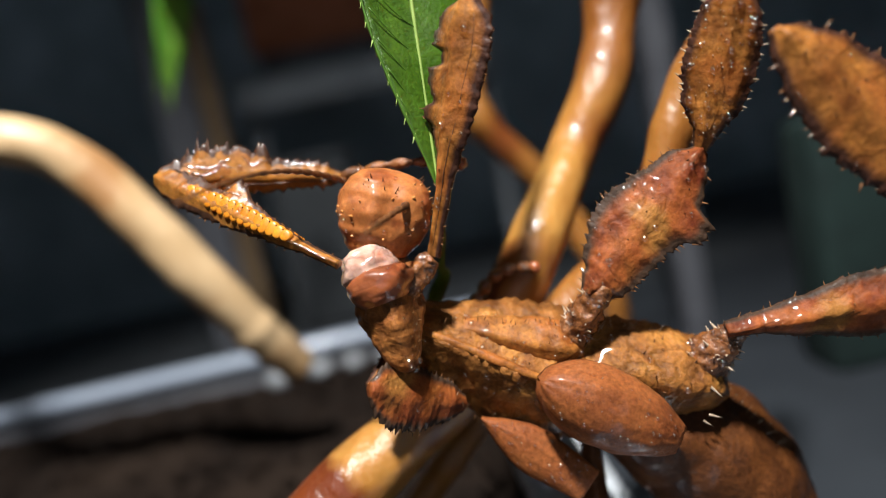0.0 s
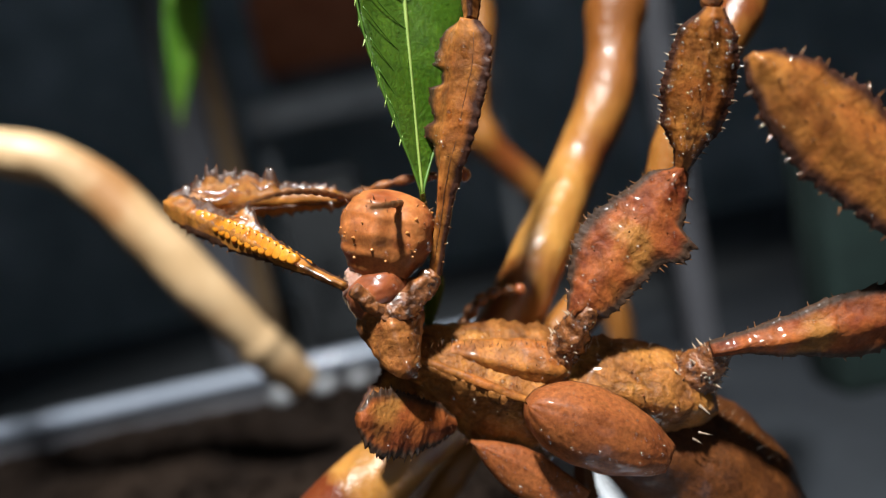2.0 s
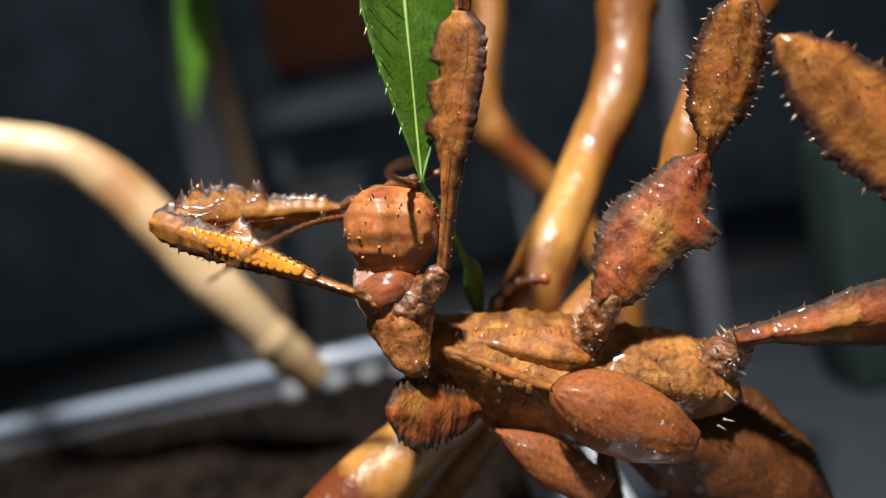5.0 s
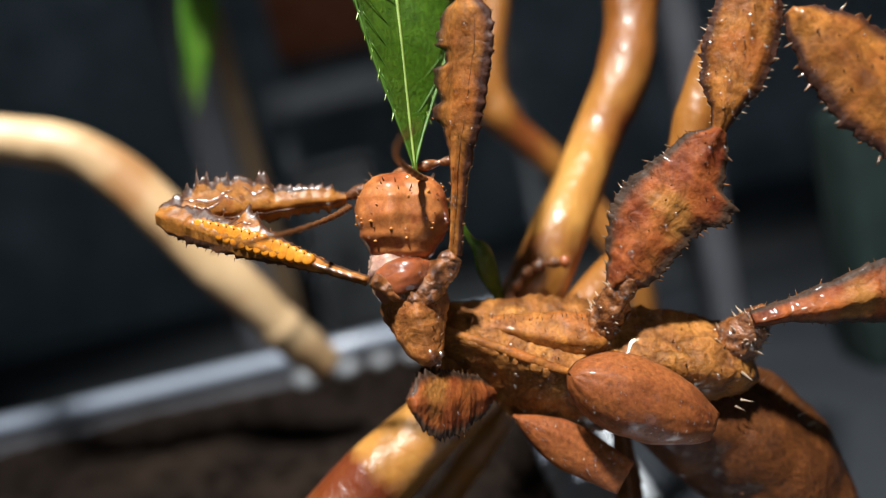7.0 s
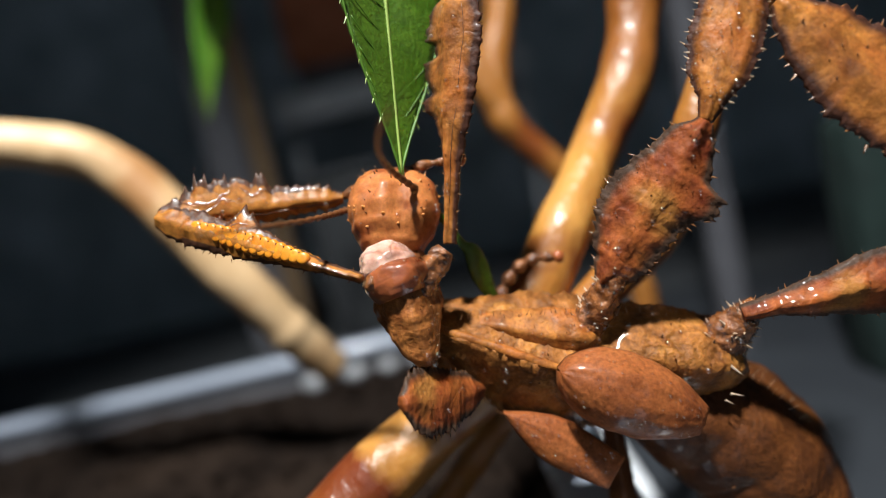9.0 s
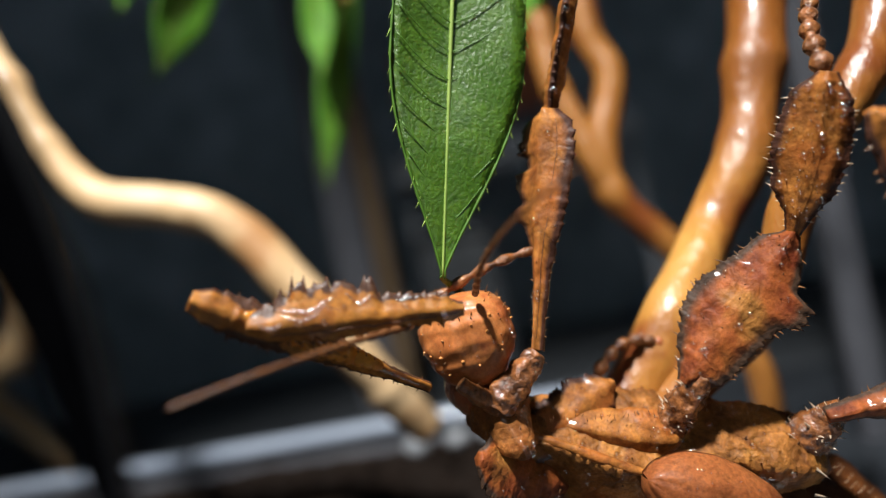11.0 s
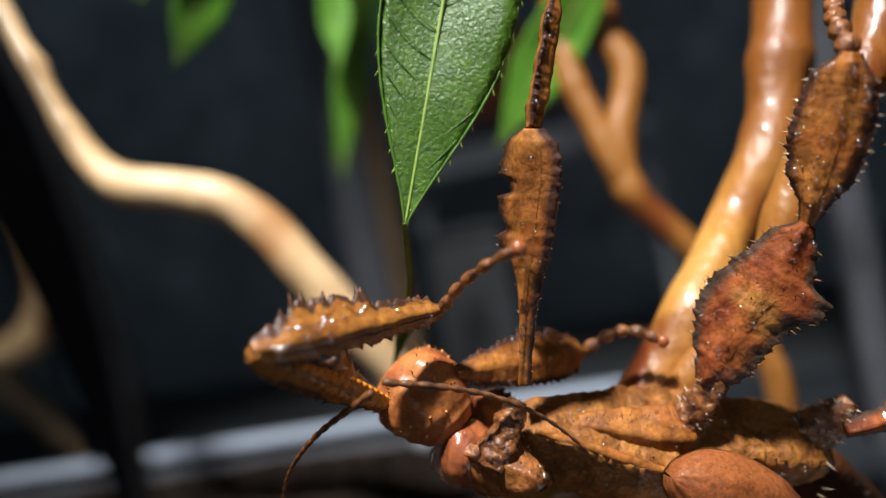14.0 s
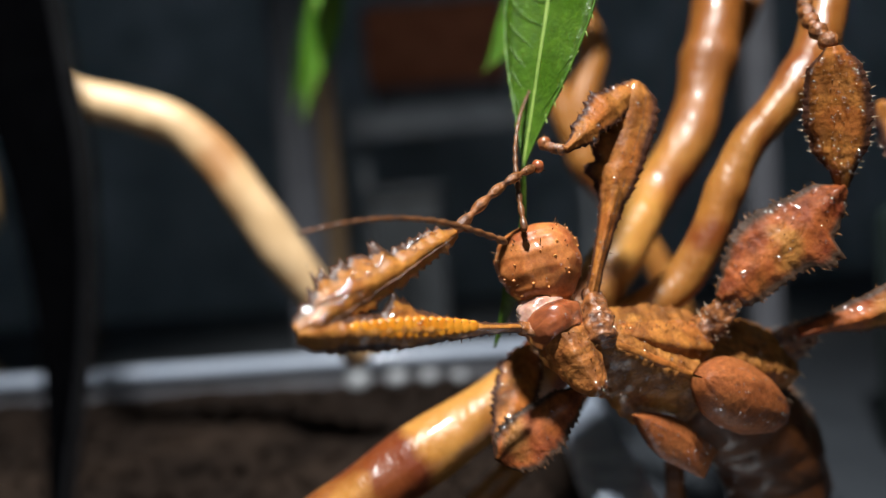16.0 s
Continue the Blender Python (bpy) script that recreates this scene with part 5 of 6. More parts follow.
    walk(head, [(0, pose(-0.03313, 0.00050, 0.00369, 113.7, -82.2, -18.4)),
        (1.5, pose(-0.03045, 0.00050, 0.00501, 105.7, -79.6, -10.8)),
        (3.5, pose(-0.03098, 0.00050, 0.00298, 142.0, -87.8, -47.5)),
        (4, pose(-0.03184, 0.00050, 0.00326, 156.0, -88.0, -61.6)),
        (7, pose(-0.03255, 0.00050, 0.00369, -7.2, -85.4, 100.6)),
        (9, pose(-0.03222, 0.00050, 0.00434, 4.3, -70.2, 90.1)),
        (9.5, pose(-0.03222, 0.00050, 0.00434, 4.3, -70.2, 90.1)),
        (10, pose(-0.03174, 0.00110, 0.00451, -13.2, -66.0, 102.1)),
        (10.2, pose(-0.02996, 0.00090, 0.00385, 22.5, -82.5, 65.5)),
        (12.5, pose(-0.03594, 0.00263, -0.00172, 99.3, -130.2, -4.2)),
        (13, pose(-0.03614, 0.00372, -0.00230, 99.5, -132.4, -7.1)),
        (13.5, pose(-0.03845, 0.00468, -0.00424, 100.7, -137.4, -6.6)),
        (14, pose(-0.03794, 0.00520, -0.00714, 104.6, -137.1, -11.0)),
        (14.2, pose(-0.02855, 0.00670, -0.00926, -71.6, -27.6, 144.9)),
        (14.3, pose(-0.03268, 0.01078, -0.01053, -68.5, -18.1, 133.9)),
        (14.5, pose(-0.03315, 0.01409, -0.01055, -68.0, -33.3, 115.2)),
        (14.7, pose(-0.04041, 0.01605, -0.00633, -75.6, -53.4, 117.8)),
        (15, pose(-0.02339, 0.01022, -0.01171, -83.4, -41.6, 121.9)),
        (15.5, pose(-0.02834, 0.00874, -0.00929, 91.9, -123.4, -38.3)),
        (16, pose(-0.03036, 0.00795, -0.00220, 83.2, -109.5, -23.2))])
    walk(prothorax, [(0, pose(-0.02754, -0.00400, -0.01013, -56.1, -65.4, 149.5)),
        (1.5, pose(-0.02581, -0.00400, -0.00683, -31.1, -50.3, 121.0)),
        (3.5, pose(-0.02606, -0.00400, -0.00881, -33.0, -49.7, 122.0)),
        (4, pose(-0.02700, -0.00400, -0.00863, -33.0, -50.4, 121.9)),
        (7, pose(-0.02856, -0.00400, -0.00899, -30.1, -56.1, 119.4)),
        (9, pose(-0.02754, -0.00400, -0.00943, -44.7, -64.8, 136.1)),
        (9.5, pose(-0.02754, -0.00400, -0.00943, -44.7, -64.8, 136.1)),
        (10, pose(-0.02867, -0.00454, -0.01143, 114.0, -104.8, -25.9)),
        (10.2, pose(-0.02595, -0.00382, -0.00751, -25.0, -45.7, 109.0)),
        (12.5, pose(-0.02648, -0.00300, -0.01024, -49.1, -26.6, 125.7)),
        (13, pose(-0.02719, -0.00304, -0.01145, -49.9, -25.8, 123.3)),
        (13.5, pose(-0.02769, -0.00304, -0.01164, -58.3, -15.4, 128.1)),
        (14, pose(-0.02827, -0.00304, -0.01245, -62.9, -3.2, 122.9)),
        (14.2, pose(-0.02403, -0.00221, -0.01201, -57.6, -1.3, 93.1)),
        (14.3, pose(-0.03093, 0.00043, -0.01239, -56.7, 2.6, 80.0)),
        (14.5, pose(-0.03787, 0.00378, -0.00961, -60.6, 9.4, 57.2)),
        (14.7, pose(-0.04066, 0.00319, -0.00961, -63.1, -9.7, 79.2)),
        (15, pose(-0.02576, 0.00123, -0.01845, -42.7, -18.3, 54.9)),
        (15.5, pose(-0.02522, -0.00124, -0.01801, -53.1, -26.4, 87.3)),
        (16, pose(-0.02772, -0.00170, -0.01345, -53.5, -43.8, 104.1))])
    walk(left_fore_femur, [(0, pose(-0.03756, -0.00711, 0.00237, -77.3, -18.7, 159.0)),
        (1.5, pose(-0.03437, -0.00717, 0.00390, -75.8, -19.1, 156.5)),
        (3.5, pose(-0.03484, -0.00708, 0.00127, -78.0, -15.6, 160.1)),
        (4, pose(-0.03545, -0.00707, 0.00101, -79.0, -15.6, 162.0)),
        (7, pose(-0.03713, -0.00710, 0.00090, -81.5, -15.2, 165.3)),
        (9, pose(-0.03620, -0.00707, 0.00090, -81.0, -14.5, 163.2)),
        (9.5, pose(-0.03551, -0.00697, 0.00125, -80.0, -14.0, 159.4)),
        (10, pose(-0.03788, -0.00709, 0.00124, -74.8, -11.1, 157.4)),
        (10.2, pose(-0.03788, -0.00709, 0.00124, -76.3, -12.6, 164.7)),
        (12.5, pose(-0.04181, 0.00619, -0.00290, -108.6, -26.6, -122.3)),
        (13, pose(-0.04109, 0.00755, -0.00448, -99.7, -22.0, -131.4)),
        (13.5, pose(-0.04082, 0.00827, -0.00620, -99.9, -26.1, -136.5)),
        (14, pose(-0.04339, 0.00922, -0.00667, -100.1, -23.8, -132.3)),
        (14.2, pose(-0.03182, 0.00292, -0.01090, -75.0, -18.6, 166.1)),
        (14.3, pose(-0.04230, 0.00542, -0.01033, -73.5, -17.7, -180.0)),
        (14.5, pose(-0.04587, 0.01080, -0.00789, -71.1, -11.2, 159.6)),
        (14.7, pose(-0.05175, 0.01206, -0.00424, -72.4, -0.4, 173.6)),
        (15, pose(-0.03593, 0.00670, -0.01375, -69.2, 20.8, 149.4)),
        (15.5, pose(-0.03757, 0.00257, -0.01324, -75.0, 14.2, 163.8)),
        (16, pose(-0.03928, 0.00215, -0.00595, -81.4, 1.7, -174.0))])
    walk(left_fore_tibia, [(0, pose(-0.06924, 0.00502, 0.01383, 96.2, -5.3, 7.6)),
        (1.5, pose(-0.06540, 0.00632, 0.01559, 94.7, -4.5, 7.3)),
        (3.5, pose(-0.06726, 0.00464, 0.01089, 93.6, -6.1, 7.4)),
        (4, pose(-0.06824, 0.00359, 0.01065, 93.8, -6.2, 7.1)),
        (7, pose(-0.07054, 0.00167, 0.01030, 94.6, -6.6, 6.4)),
        (9, pose(-0.06939, 0.00292, 0.00986, 94.8, -7.3, 7.1)),
        (9.5, pose(-0.06802, 0.00525, 0.00994, 94.8, -9.1, 6.0)),
        (10, pose(-0.07031, 0.00642, 0.00816, 88.8, -7.5, -0.2)),
        (10.2, pose(-0.06894, 0.00140, 0.00846, 88.8, -7.5, -0.2)),
        (12.5, pose(-0.05891, -0.02086, 0.01314, 85.8, 1.4, 35.6)),
        (13, pose(-0.06305, -0.01733, 0.00895, 81.6, -4.5, 32.2)),
        (13.5, pose(-0.06413, -0.01387, 0.00954, 90.5, -9.8, -39.8)),
        (14, pose(-0.06542, -0.01503, 0.00777, 78.1, -7.6, 30.2)),
        (14.2, pose(-0.06218, 0.01042, -0.00037, 81.0, -24.9, -23.7)),
        (14.3, pose(-0.07375, 0.00541, -0.00032, 55.6, -3.9, 25.2)),
        (14.5, pose(-0.07621, 0.02210, -0.00150, 57.6, -11.1, 6.8)),
        (14.7, pose(-0.08454, 0.01573, -0.00401, 48.7, -22.1, 19.1)),
        (15, pose(-0.06473, 0.02375, -0.02646, 52.2, -46.7, -7.3)),
        (15.5, pose(-0.07090, 0.01226, -0.02201, 64.1, -39.1, 0.3)),
        (16, pose(-0.07487, -0.00156, -0.00703, 69.0, -31.7, 12.4))])
    walk(left_fore_tarsus, [(0, pose(-0.04049, 0.00887, 0.01654, 99.8, -8.8, -3.3)),
        (1.5, pose(-0.03682, 0.00999, 0.01789, 96.0, -10.4, -3.8)),
        (3.5, pose(-0.03870, 0.00833, 0.01406, 98.4, -18.7, -3.7)),
        (4, pose(-0.03968, 0.00715, 0.01389, 98.0, -18.6, -4.0)),
        (7, pose(-0.04196, 0.00485, 0.01367, 97.8, -17.0, -4.7)),
        (9, pose(-0.04086, 0.00646, 0.01361, 97.7, -16.3, -3.9)),
        (9.5, pose(-0.03957, 0.00823, 0.01452, 92.9, -16.8, 9.1)),
        (10, pose(-0.04158, 0.00634, 0.01201, 96.9, -20.9, -10.4)),
        (10.2, pose(-0.04155, 0.00634, 0.01193, 96.3, -23.1, -8.7)),
        (12.5, pose(-0.03533, -0.00400, 0.01243, 77.7, -14.2, 19.3)),
        (13, pose(-0.03857, -0.00194, 0.01122, 69.9, -23.9, 21.9)),
        (13.5, pose(-0.04218, -0.03217, 0.01449, 54.7, -17.9, 50.2)),
        (14, pose(-0.04057, -0.00058, 0.01160, 118.3, -28.1, -58.4)),
        (14.2, pose(-0.03810, -0.00017, 0.01184, 37.0, -16.3, 44.7)),
        (14.3, pose(-0.04757, 0.01773, 0.00164, 77.9, -31.8, -37.9)),
        (14.5, pose(-0.04796, 0.02550, 0.00416, 89.1, -45.2, -58.1)),
        (14.7, pose(-0.05915, 0.02450, 0.00690, 67.9, -37.8, -14.8)),
        (15, pose(-0.04501, 0.02121, -0.00535, 51.8, -52.3, -5.9)),
        (15.5, pose(-0.04841, 0.01238, -0.00370, 57.8, -44.7, 8.6)),
        (16, pose(-0.05078, 0.00375, 0.00821, 66.0, -34.7, 16.3))])
    walk(right_fore_femur, [(0, pose(-0.02414, 0.00000, 0.00431, 122.7, -77.6, -70.4)),
        (1.5, pose(-0.02164, 0.00000, 0.00578, 108.9, -79.5, -56.7)),
        (3.5, pose(-0.02210, 0.00000, 0.00440, 120.6, -80.5, -69.2)),
        (4, pose(-0.02307, 0.00000, 0.00466, 123.5, -80.6, -72.1)),
        (7, pose(-0.02436, 0.00000, 0.00465, 129.6, -79.8, -78.9)),
        (9, pose(-0.02340, 0.00000, 0.00591, 118.8, -86.7, -67.4)),
        (9.5, pose(-0.02340, -0.00000, 0.00591, -61.2, -93.3, 112.6)),
        (10, pose(-0.02393, 0.00014, 0.00367, -34.7, -100.6, 84.5)),
        (10.2, pose(-0.02178, -0.00000, 0.00548, -15.7, -80.2, 65.9)),
        (12.5, pose(-0.02609, 0.00000, 0.00209, -56.4, -96.8, 98.6)),
        (13, pose(-0.02706, 0.00046, 0.00074, -43.0, -101.0, 84.1)),
        (13.5, pose(-0.02743, 0.00077, 0.00100, -46.5, -100.8, 87.4)),
        (14, pose(-0.02778, 0.00094, 0.00021, -44.7, -100.7, 86.6)),
        (14.2, pose(-0.02206, 0.00275, -0.00358, -163.0, -80.2, -149.1)),
        (14.3, pose(-0.02495, 0.00555, -0.00687, -122.2, -81.8, 157.8)),
        (14.5, pose(-0.02761, 0.00835, -0.00487, -149.7, -83.1, 172.9)),
        (14.7, pose(-0.03573, 0.01007, 0.00261, 176.7, -51.8, -150.6)),
        (15, pose(-0.02116, 0.00618, -0.00573, 20.2, -104.6, 4.9)),
        (15.5, pose(-0.02213, 0.00427, -0.00473, -162.3, -74.4, -153.2)),
        (16, pose(-0.02446, 0.00416, -0.00031, 39.2, -77.8, 15.5))])
    walk(right_fore_tibia, [(0, pose(-0.02141, -0.00768, 0.04135, 77.9, -78.9, 86.6)),
        (1.5, pose(-0.01787, -0.00576, 0.04308, 91.0, -79.7, 73.8)),
        (3.5, pose(-0.01988, -0.00583, 0.04181, 95.5, -79.3, 69.6)),
        (4, pose(-0.02116, -0.00593, 0.04207, 95.0, -79.3, 70.2)),
        (7, pose(-0.02306, -0.00658, 0.04198, 100.8, -78.7, 64.5)),
        (9, pose(-0.02256, -0.00200, 0.04378, 114.8, -80.6, 51.8)),
        (9.5, pose(-0.02256, -0.00200, 0.04378, 114.8, -80.6, 51.8)),
        (10, pose(-0.02459, -0.00678, 0.04092, 95.2, -81.7, 64.5)),
        (10.2, pose(-0.01919, 0.00599, 0.04285, 7.7, -98.9, 151.4)),
        (12.5, pose(-0.02542, -0.00445, 0.03975, 126.6, -76.2, 33.3)),
        (13, pose(-0.02780, -0.00673, 0.03798, 114.2, -75.1, 42.9)),
        (13.5, pose(-0.02775, -0.00634, 0.03825, 117.7, -75.4, 37.4)),
        (14, pose(-0.02820, -0.00607, 0.03748, 121.2, -77.1, 32.6)),
        (14.2, pose(-0.02760, -0.00056, 0.03379, -146.4, -71.8, -131.4)),
        (14.3, pose(-0.02998, 0.00760, 0.03067, -125.4, -38.1, -177.2)),
        (14.5, pose(-0.03215, 0.00892, 0.03279, -101.7, -2.2, -175.0)),
        (14.7, pose(-0.05614, -0.00143, 0.03244, -145.5, 7.5, 46.4)),
        (15, pose(-0.03067, 0.00536, 0.03095, 94.6, 158.4, -1.5)),
        (15.5, pose(-0.03125, -0.00034, 0.03180, -67.7, 31.0, -164.5)),
        (16, pose(-0.01671, 0.00631, 0.03676, -64.4, 40.4, -167.6))])
    walk(right_fore_tarsus, [(0, pose(-0.02116, -0.00359, 0.06223, 8.2, -77.4, 82.0)),
        (1.5, pose(-0.01680, -0.00210, 0.06402, 148.5, -86.6, -59.6)),
        (3.5, pose(-0.01851, -0.00213, 0.06272, 176.7, -74.9, -88.5)),
        (4, pose(-0.01982, -0.00222, 0.06298, 176.4, -80.2, -88.2)),
        (7, pose(-0.02128, -0.00283, 0.06285, 3.5, -79.3, 84.1)),
        (9, pose(-0.02041, 0.00073, 0.06477, 54.4, -76.1, 40.7)),
        (9.5, pose(-0.02041, 0.00073, 0.06477, 54.4, -76.1, 40.7)),
        (10, pose(-0.02326, -0.00399, 0.06200, 10.8, -64.4, 77.5)),
        (10.2, pose(-0.01623, 0.00434, 0.06384, 50.8, -76.5, 35.5)),
        (12.5, pose(-0.02117, -0.00165, 0.06041, 39.9, -72.3, 45.7)),
        (13, pose(-0.02379, -0.00301, 0.05854, 34.2, -71.5, 48.6)),
        (13.5, pose(-0.02350, -0.00310, 0.05885, 35.6, -70.4, 45.6)),
        (14, pose(-0.02421, -0.00352, 0.05823, 34.7, -69.9, 45.9)),
        (14.2, pose(-0.03200, -0.00556, 0.05400, -48.2, -68.1, 98.4)),
        (14.3, pose(-0.04671, 0.00679, 0.04379, -135.9, -6.1, -143.3)),
        (14.5, pose(-0.05333, 0.00708, 0.03362, -117.7, -6.1, -161.9)),
        (14.7, pose(-0.04160, 0.01385, 0.02966, -103.2, 4.9, -159.0)),
        (15, pose(-0.05046, 0.00588, 0.02309, -69.3, -28.0, 67.6)),
        (15.5, pose(-0.04883, -0.00521, 0.02084, -77.1, -17.7, 80.4)),
        (16, pose(-0.03254, 0.00282, 0.02297, -80.6, -15.9, 88.5))])
    walk(left_middle_femur, [(0, pose(-0.00022, -0.00100, 0.00005, 81.0, -56.4, -3.4)),
        (4, pose(-0.00023, -0.00100, 0.00007, 75.8, -55.7, 1.6)),
        (9, pose(-0.00023, -0.00100, 0.00005, 101.3, -57.5, -28.2)),
        (9.5, pose(-0.00023, -0.00100, 0.00005, 101.3, -57.5, -28.2)),
        (10.2, pose(-0.00031, -0.00100, 0.00018, 75.0, -55.1, -6.0)),
        (12.5, pose(-0.00038, -0.00100, 0.00019, 71.6, -56.4, -5.2)),
        (13, pose(-0.00078, -0.00096, -0.00011, 76.4, -58.7, -13.9)),
        (13.5, pose(-0.00064, -0.00095, 0.00031, 83.2, -59.0, -24.1)),
        (14, pose(-0.00049, -0.00095, 0.00019, 93.8, -59.7, -37.4)),
        (14.3, pose(-0.00095, -0.00058, 0.00028, 100.6, -59.7, -79.0)),
        (14.5, pose(-0.00107, -0.00039, 0.00025, 121.5, -54.7, -114.2)),
        (15, pose(-0.00107, -0.00044, 0.00006, 147.6, -48.1, -133.5)),
        (15.5, pose(-0.00088, -0.00068, 0.00003, 78.1, -57.8, -39.1)),
        (16, pose(-0.00077, -0.00076, 0.00005, 80.0, -48.5, -34.2))])
    walk(left_middle_tibia, [(0, pose(0.01500, -0.00191, 0.02302, 158.1, -66.4, -88.6)),
        (4, pose(0.01531, -0.00058, 0.02285, 151.7, -67.1, -82.7)),
        (9, pose(0.01284, -0.00800, 0.02329, 71.8, -76.2, -0.0)),
        (9.5, pose(0.01284, -0.00800, 0.02329, 71.8, -76.2, 0.0)),
        (10.2, pose(0.01530, -0.00258, 0.02277, -32.5, -106.3, 96.5)),
        (12.5, pose(0.01482, -0.00239, 0.02315, 138.0, -70.4, -77.3)),
        (13, pose(0.01311, -0.00441, 0.02345, 141.1, -70.5, -83.3)),
        (13.5, pose(0.01231, -0.00674, 0.02395, 138.3, -70.2, -82.7)),
        (14, pose(0.01057, -0.00942, 0.02399, 138.2, -70.1, -83.6)),
        (14.3, pose(0.00171, -0.01423, 0.02408, 152.7, -77.6, -128.6)),
        (14.5, pose(-0.00760, -0.01492, 0.02275, 157.6, -78.4, -144.3)),
        (15, pose(-0.01374, -0.01378, 0.02058, -14.8, -72.5, 32.1)),
        (15.5, pose(0.01054, -0.00995, 0.02335, -162.2, -70.9, -165.8)),
        (16, pose(0.01434, -0.01101, 0.02071, -159.0, -72.1, -163.7))])
    walk(left_middle_tarsus, [(0, pose(0.01523, -0.01133, 0.04464, -17.6, -48.4, 76.7)),
        (4, pose(0.01648, -0.00967, 0.04457, -14.3, -46.4, 74.1)),
        (9, pose(0.01847, -0.00800, 0.04619, -20.7, -45.4, 75.5)),
        (9.5, pose(0.01847, -0.00800, 0.04619, -20.7, -45.4, 75.5)),
        (10.2, pose(0.01610, -0.00913, 0.04525, -13.2, -54.9, 71.3)),
        (12.5, pose(0.01656, -0.01011, 0.04536, -10.2, -49.4, 65.6)),
        (13, pose(0.01404, -0.01223, 0.04568, -12.3, -48.4, 63.7)),
        (13.5, pose(0.01332, -0.01465, 0.04614, -12.0, -46.0, 60.8)),
        (14, pose(0.01146, -0.01741, 0.04616, -13.2, -43.8, 59.8)),
        (14.3, pose(-0.00146, -0.01820, 0.04711, -6.9, -58.0, 29.0)),
        (14.5, pose(-0.01146, -0.01770, 0.04584, -14.7, -47.6, 22.3)),
        (15, pose(-0.00774, -0.01001, 0.04307, -44.5, -53.2, 49.7)),
        (15.5, pose(0.00305, -0.01185, 0.04563, -58.5, -38.0, 61.1)),
        (16, pose(0.00737, -0.01304, 0.04314, -41.1, -46.5, 61.9))])
    walk(right_middle_femur, [(0, pose(-0.01790, 0.00400, -0.01884, -83.0, -11.3, -142.6)),
        (4, pose(-0.01778, 0.00400, -0.01808, -78.6, -7.5, -139.3)),
        (9, pose(-0.01848, 0.00400, -0.01735, -74.5, -2.7, -130.4)),
        (9.5, pose(-0.01848, 0.00400, -0.01735, -74.5, -2.7, -130.4)),
        (10, pose(-0.01885, 0.00486, -0.01576, -66.9, -0.3, -131.9)),
        (10.2, pose(-0.01621, 0.00400, -0.01699, -66.7, -4.3, -134.6)),
        (12.5, pose(-0.02287, 0.00400, -0.01684, -90.0, -59.1, -177.2)),
        (13, pose(-0.02301, 0.00442, -0.01745, -70.1, -58.0, 155.8)),
        (13.5, pose(-0.02327, 0.00473, -0.01664, -72.4, -55.4, 157.8)),
        (14, pose(-0.02325, 0.00487, -0.01684, -74.1, -49.4, 160.7)),
        (14.3, pose(-0.03059, 0.01094, -0.01327, -69.5, -19.0, 140.0)),
        (14.5, pose(-0.02730, 0.01261, -0.01471, -70.2, -13.8, 130.0)),
        (15, pose(-0.02875, 0.01182, -0.01841, -75.2, 2.8, 148.5)),
        (15.5, pose(-0.02574, 0.00884, -0.01794, -75.4, 20.1, 152.6)),
        (16, pose(-0.02300, 0.00797, -0.01781, 114.3, 138.0, -11.0))])
    walk(right_middle_tibia, [(0, pose(-0.03255, 0.00000, -0.01675, 58.3, -29.3, 43.4)),
        (4, pose(-0.03190, 0.00000, -0.01758, 55.7, -28.9, 44.6)),
        (9, pose(-0.03070, -0.00000, -0.01870, 57.6, -37.0, 38.0)),
        (9.5, pose(-0.03070, -0.00000, -0.01870, 57.6, -37.0, 38.0)),
        (10.2, pose(-0.02857, 0.00000, -0.01854, 61.7, -46.6, 18.7)),
        (12.5, pose(-0.03235, -0.00000, -0.00070, 75.3, -1.2, 32.9)),
        (13, pose(-0.03306, 0.00128, -0.00006, 75.3, -1.1, 34.4)),
        (13.5, pose(-0.03546, 0.00229, 0.00223, 77.8, 0.1, 28.8)),
        (14, pose(-0.03802, 0.00294, 0.00158, 76.5, -3.8, 20.5)),
        (14.3, pose(-0.04820, 0.02055, -0.00492, 74.2, -20.9, -40.5)),
        (14.5, pose(-0.04714, 0.02693, -0.00665, 75.4, -24.9, -52.9)),
        (15, pose(-0.04272, 0.02243, -0.01972, 60.8, -32.3, -17.0)),
        (15.5, pose(-0.04332, 0.01532, -0.02409, 48.9, -26.1, 17.8)),
        (16, pose(-0.03613, 0.01051, -0.02985, 16.5, -47.3, 48.1))])
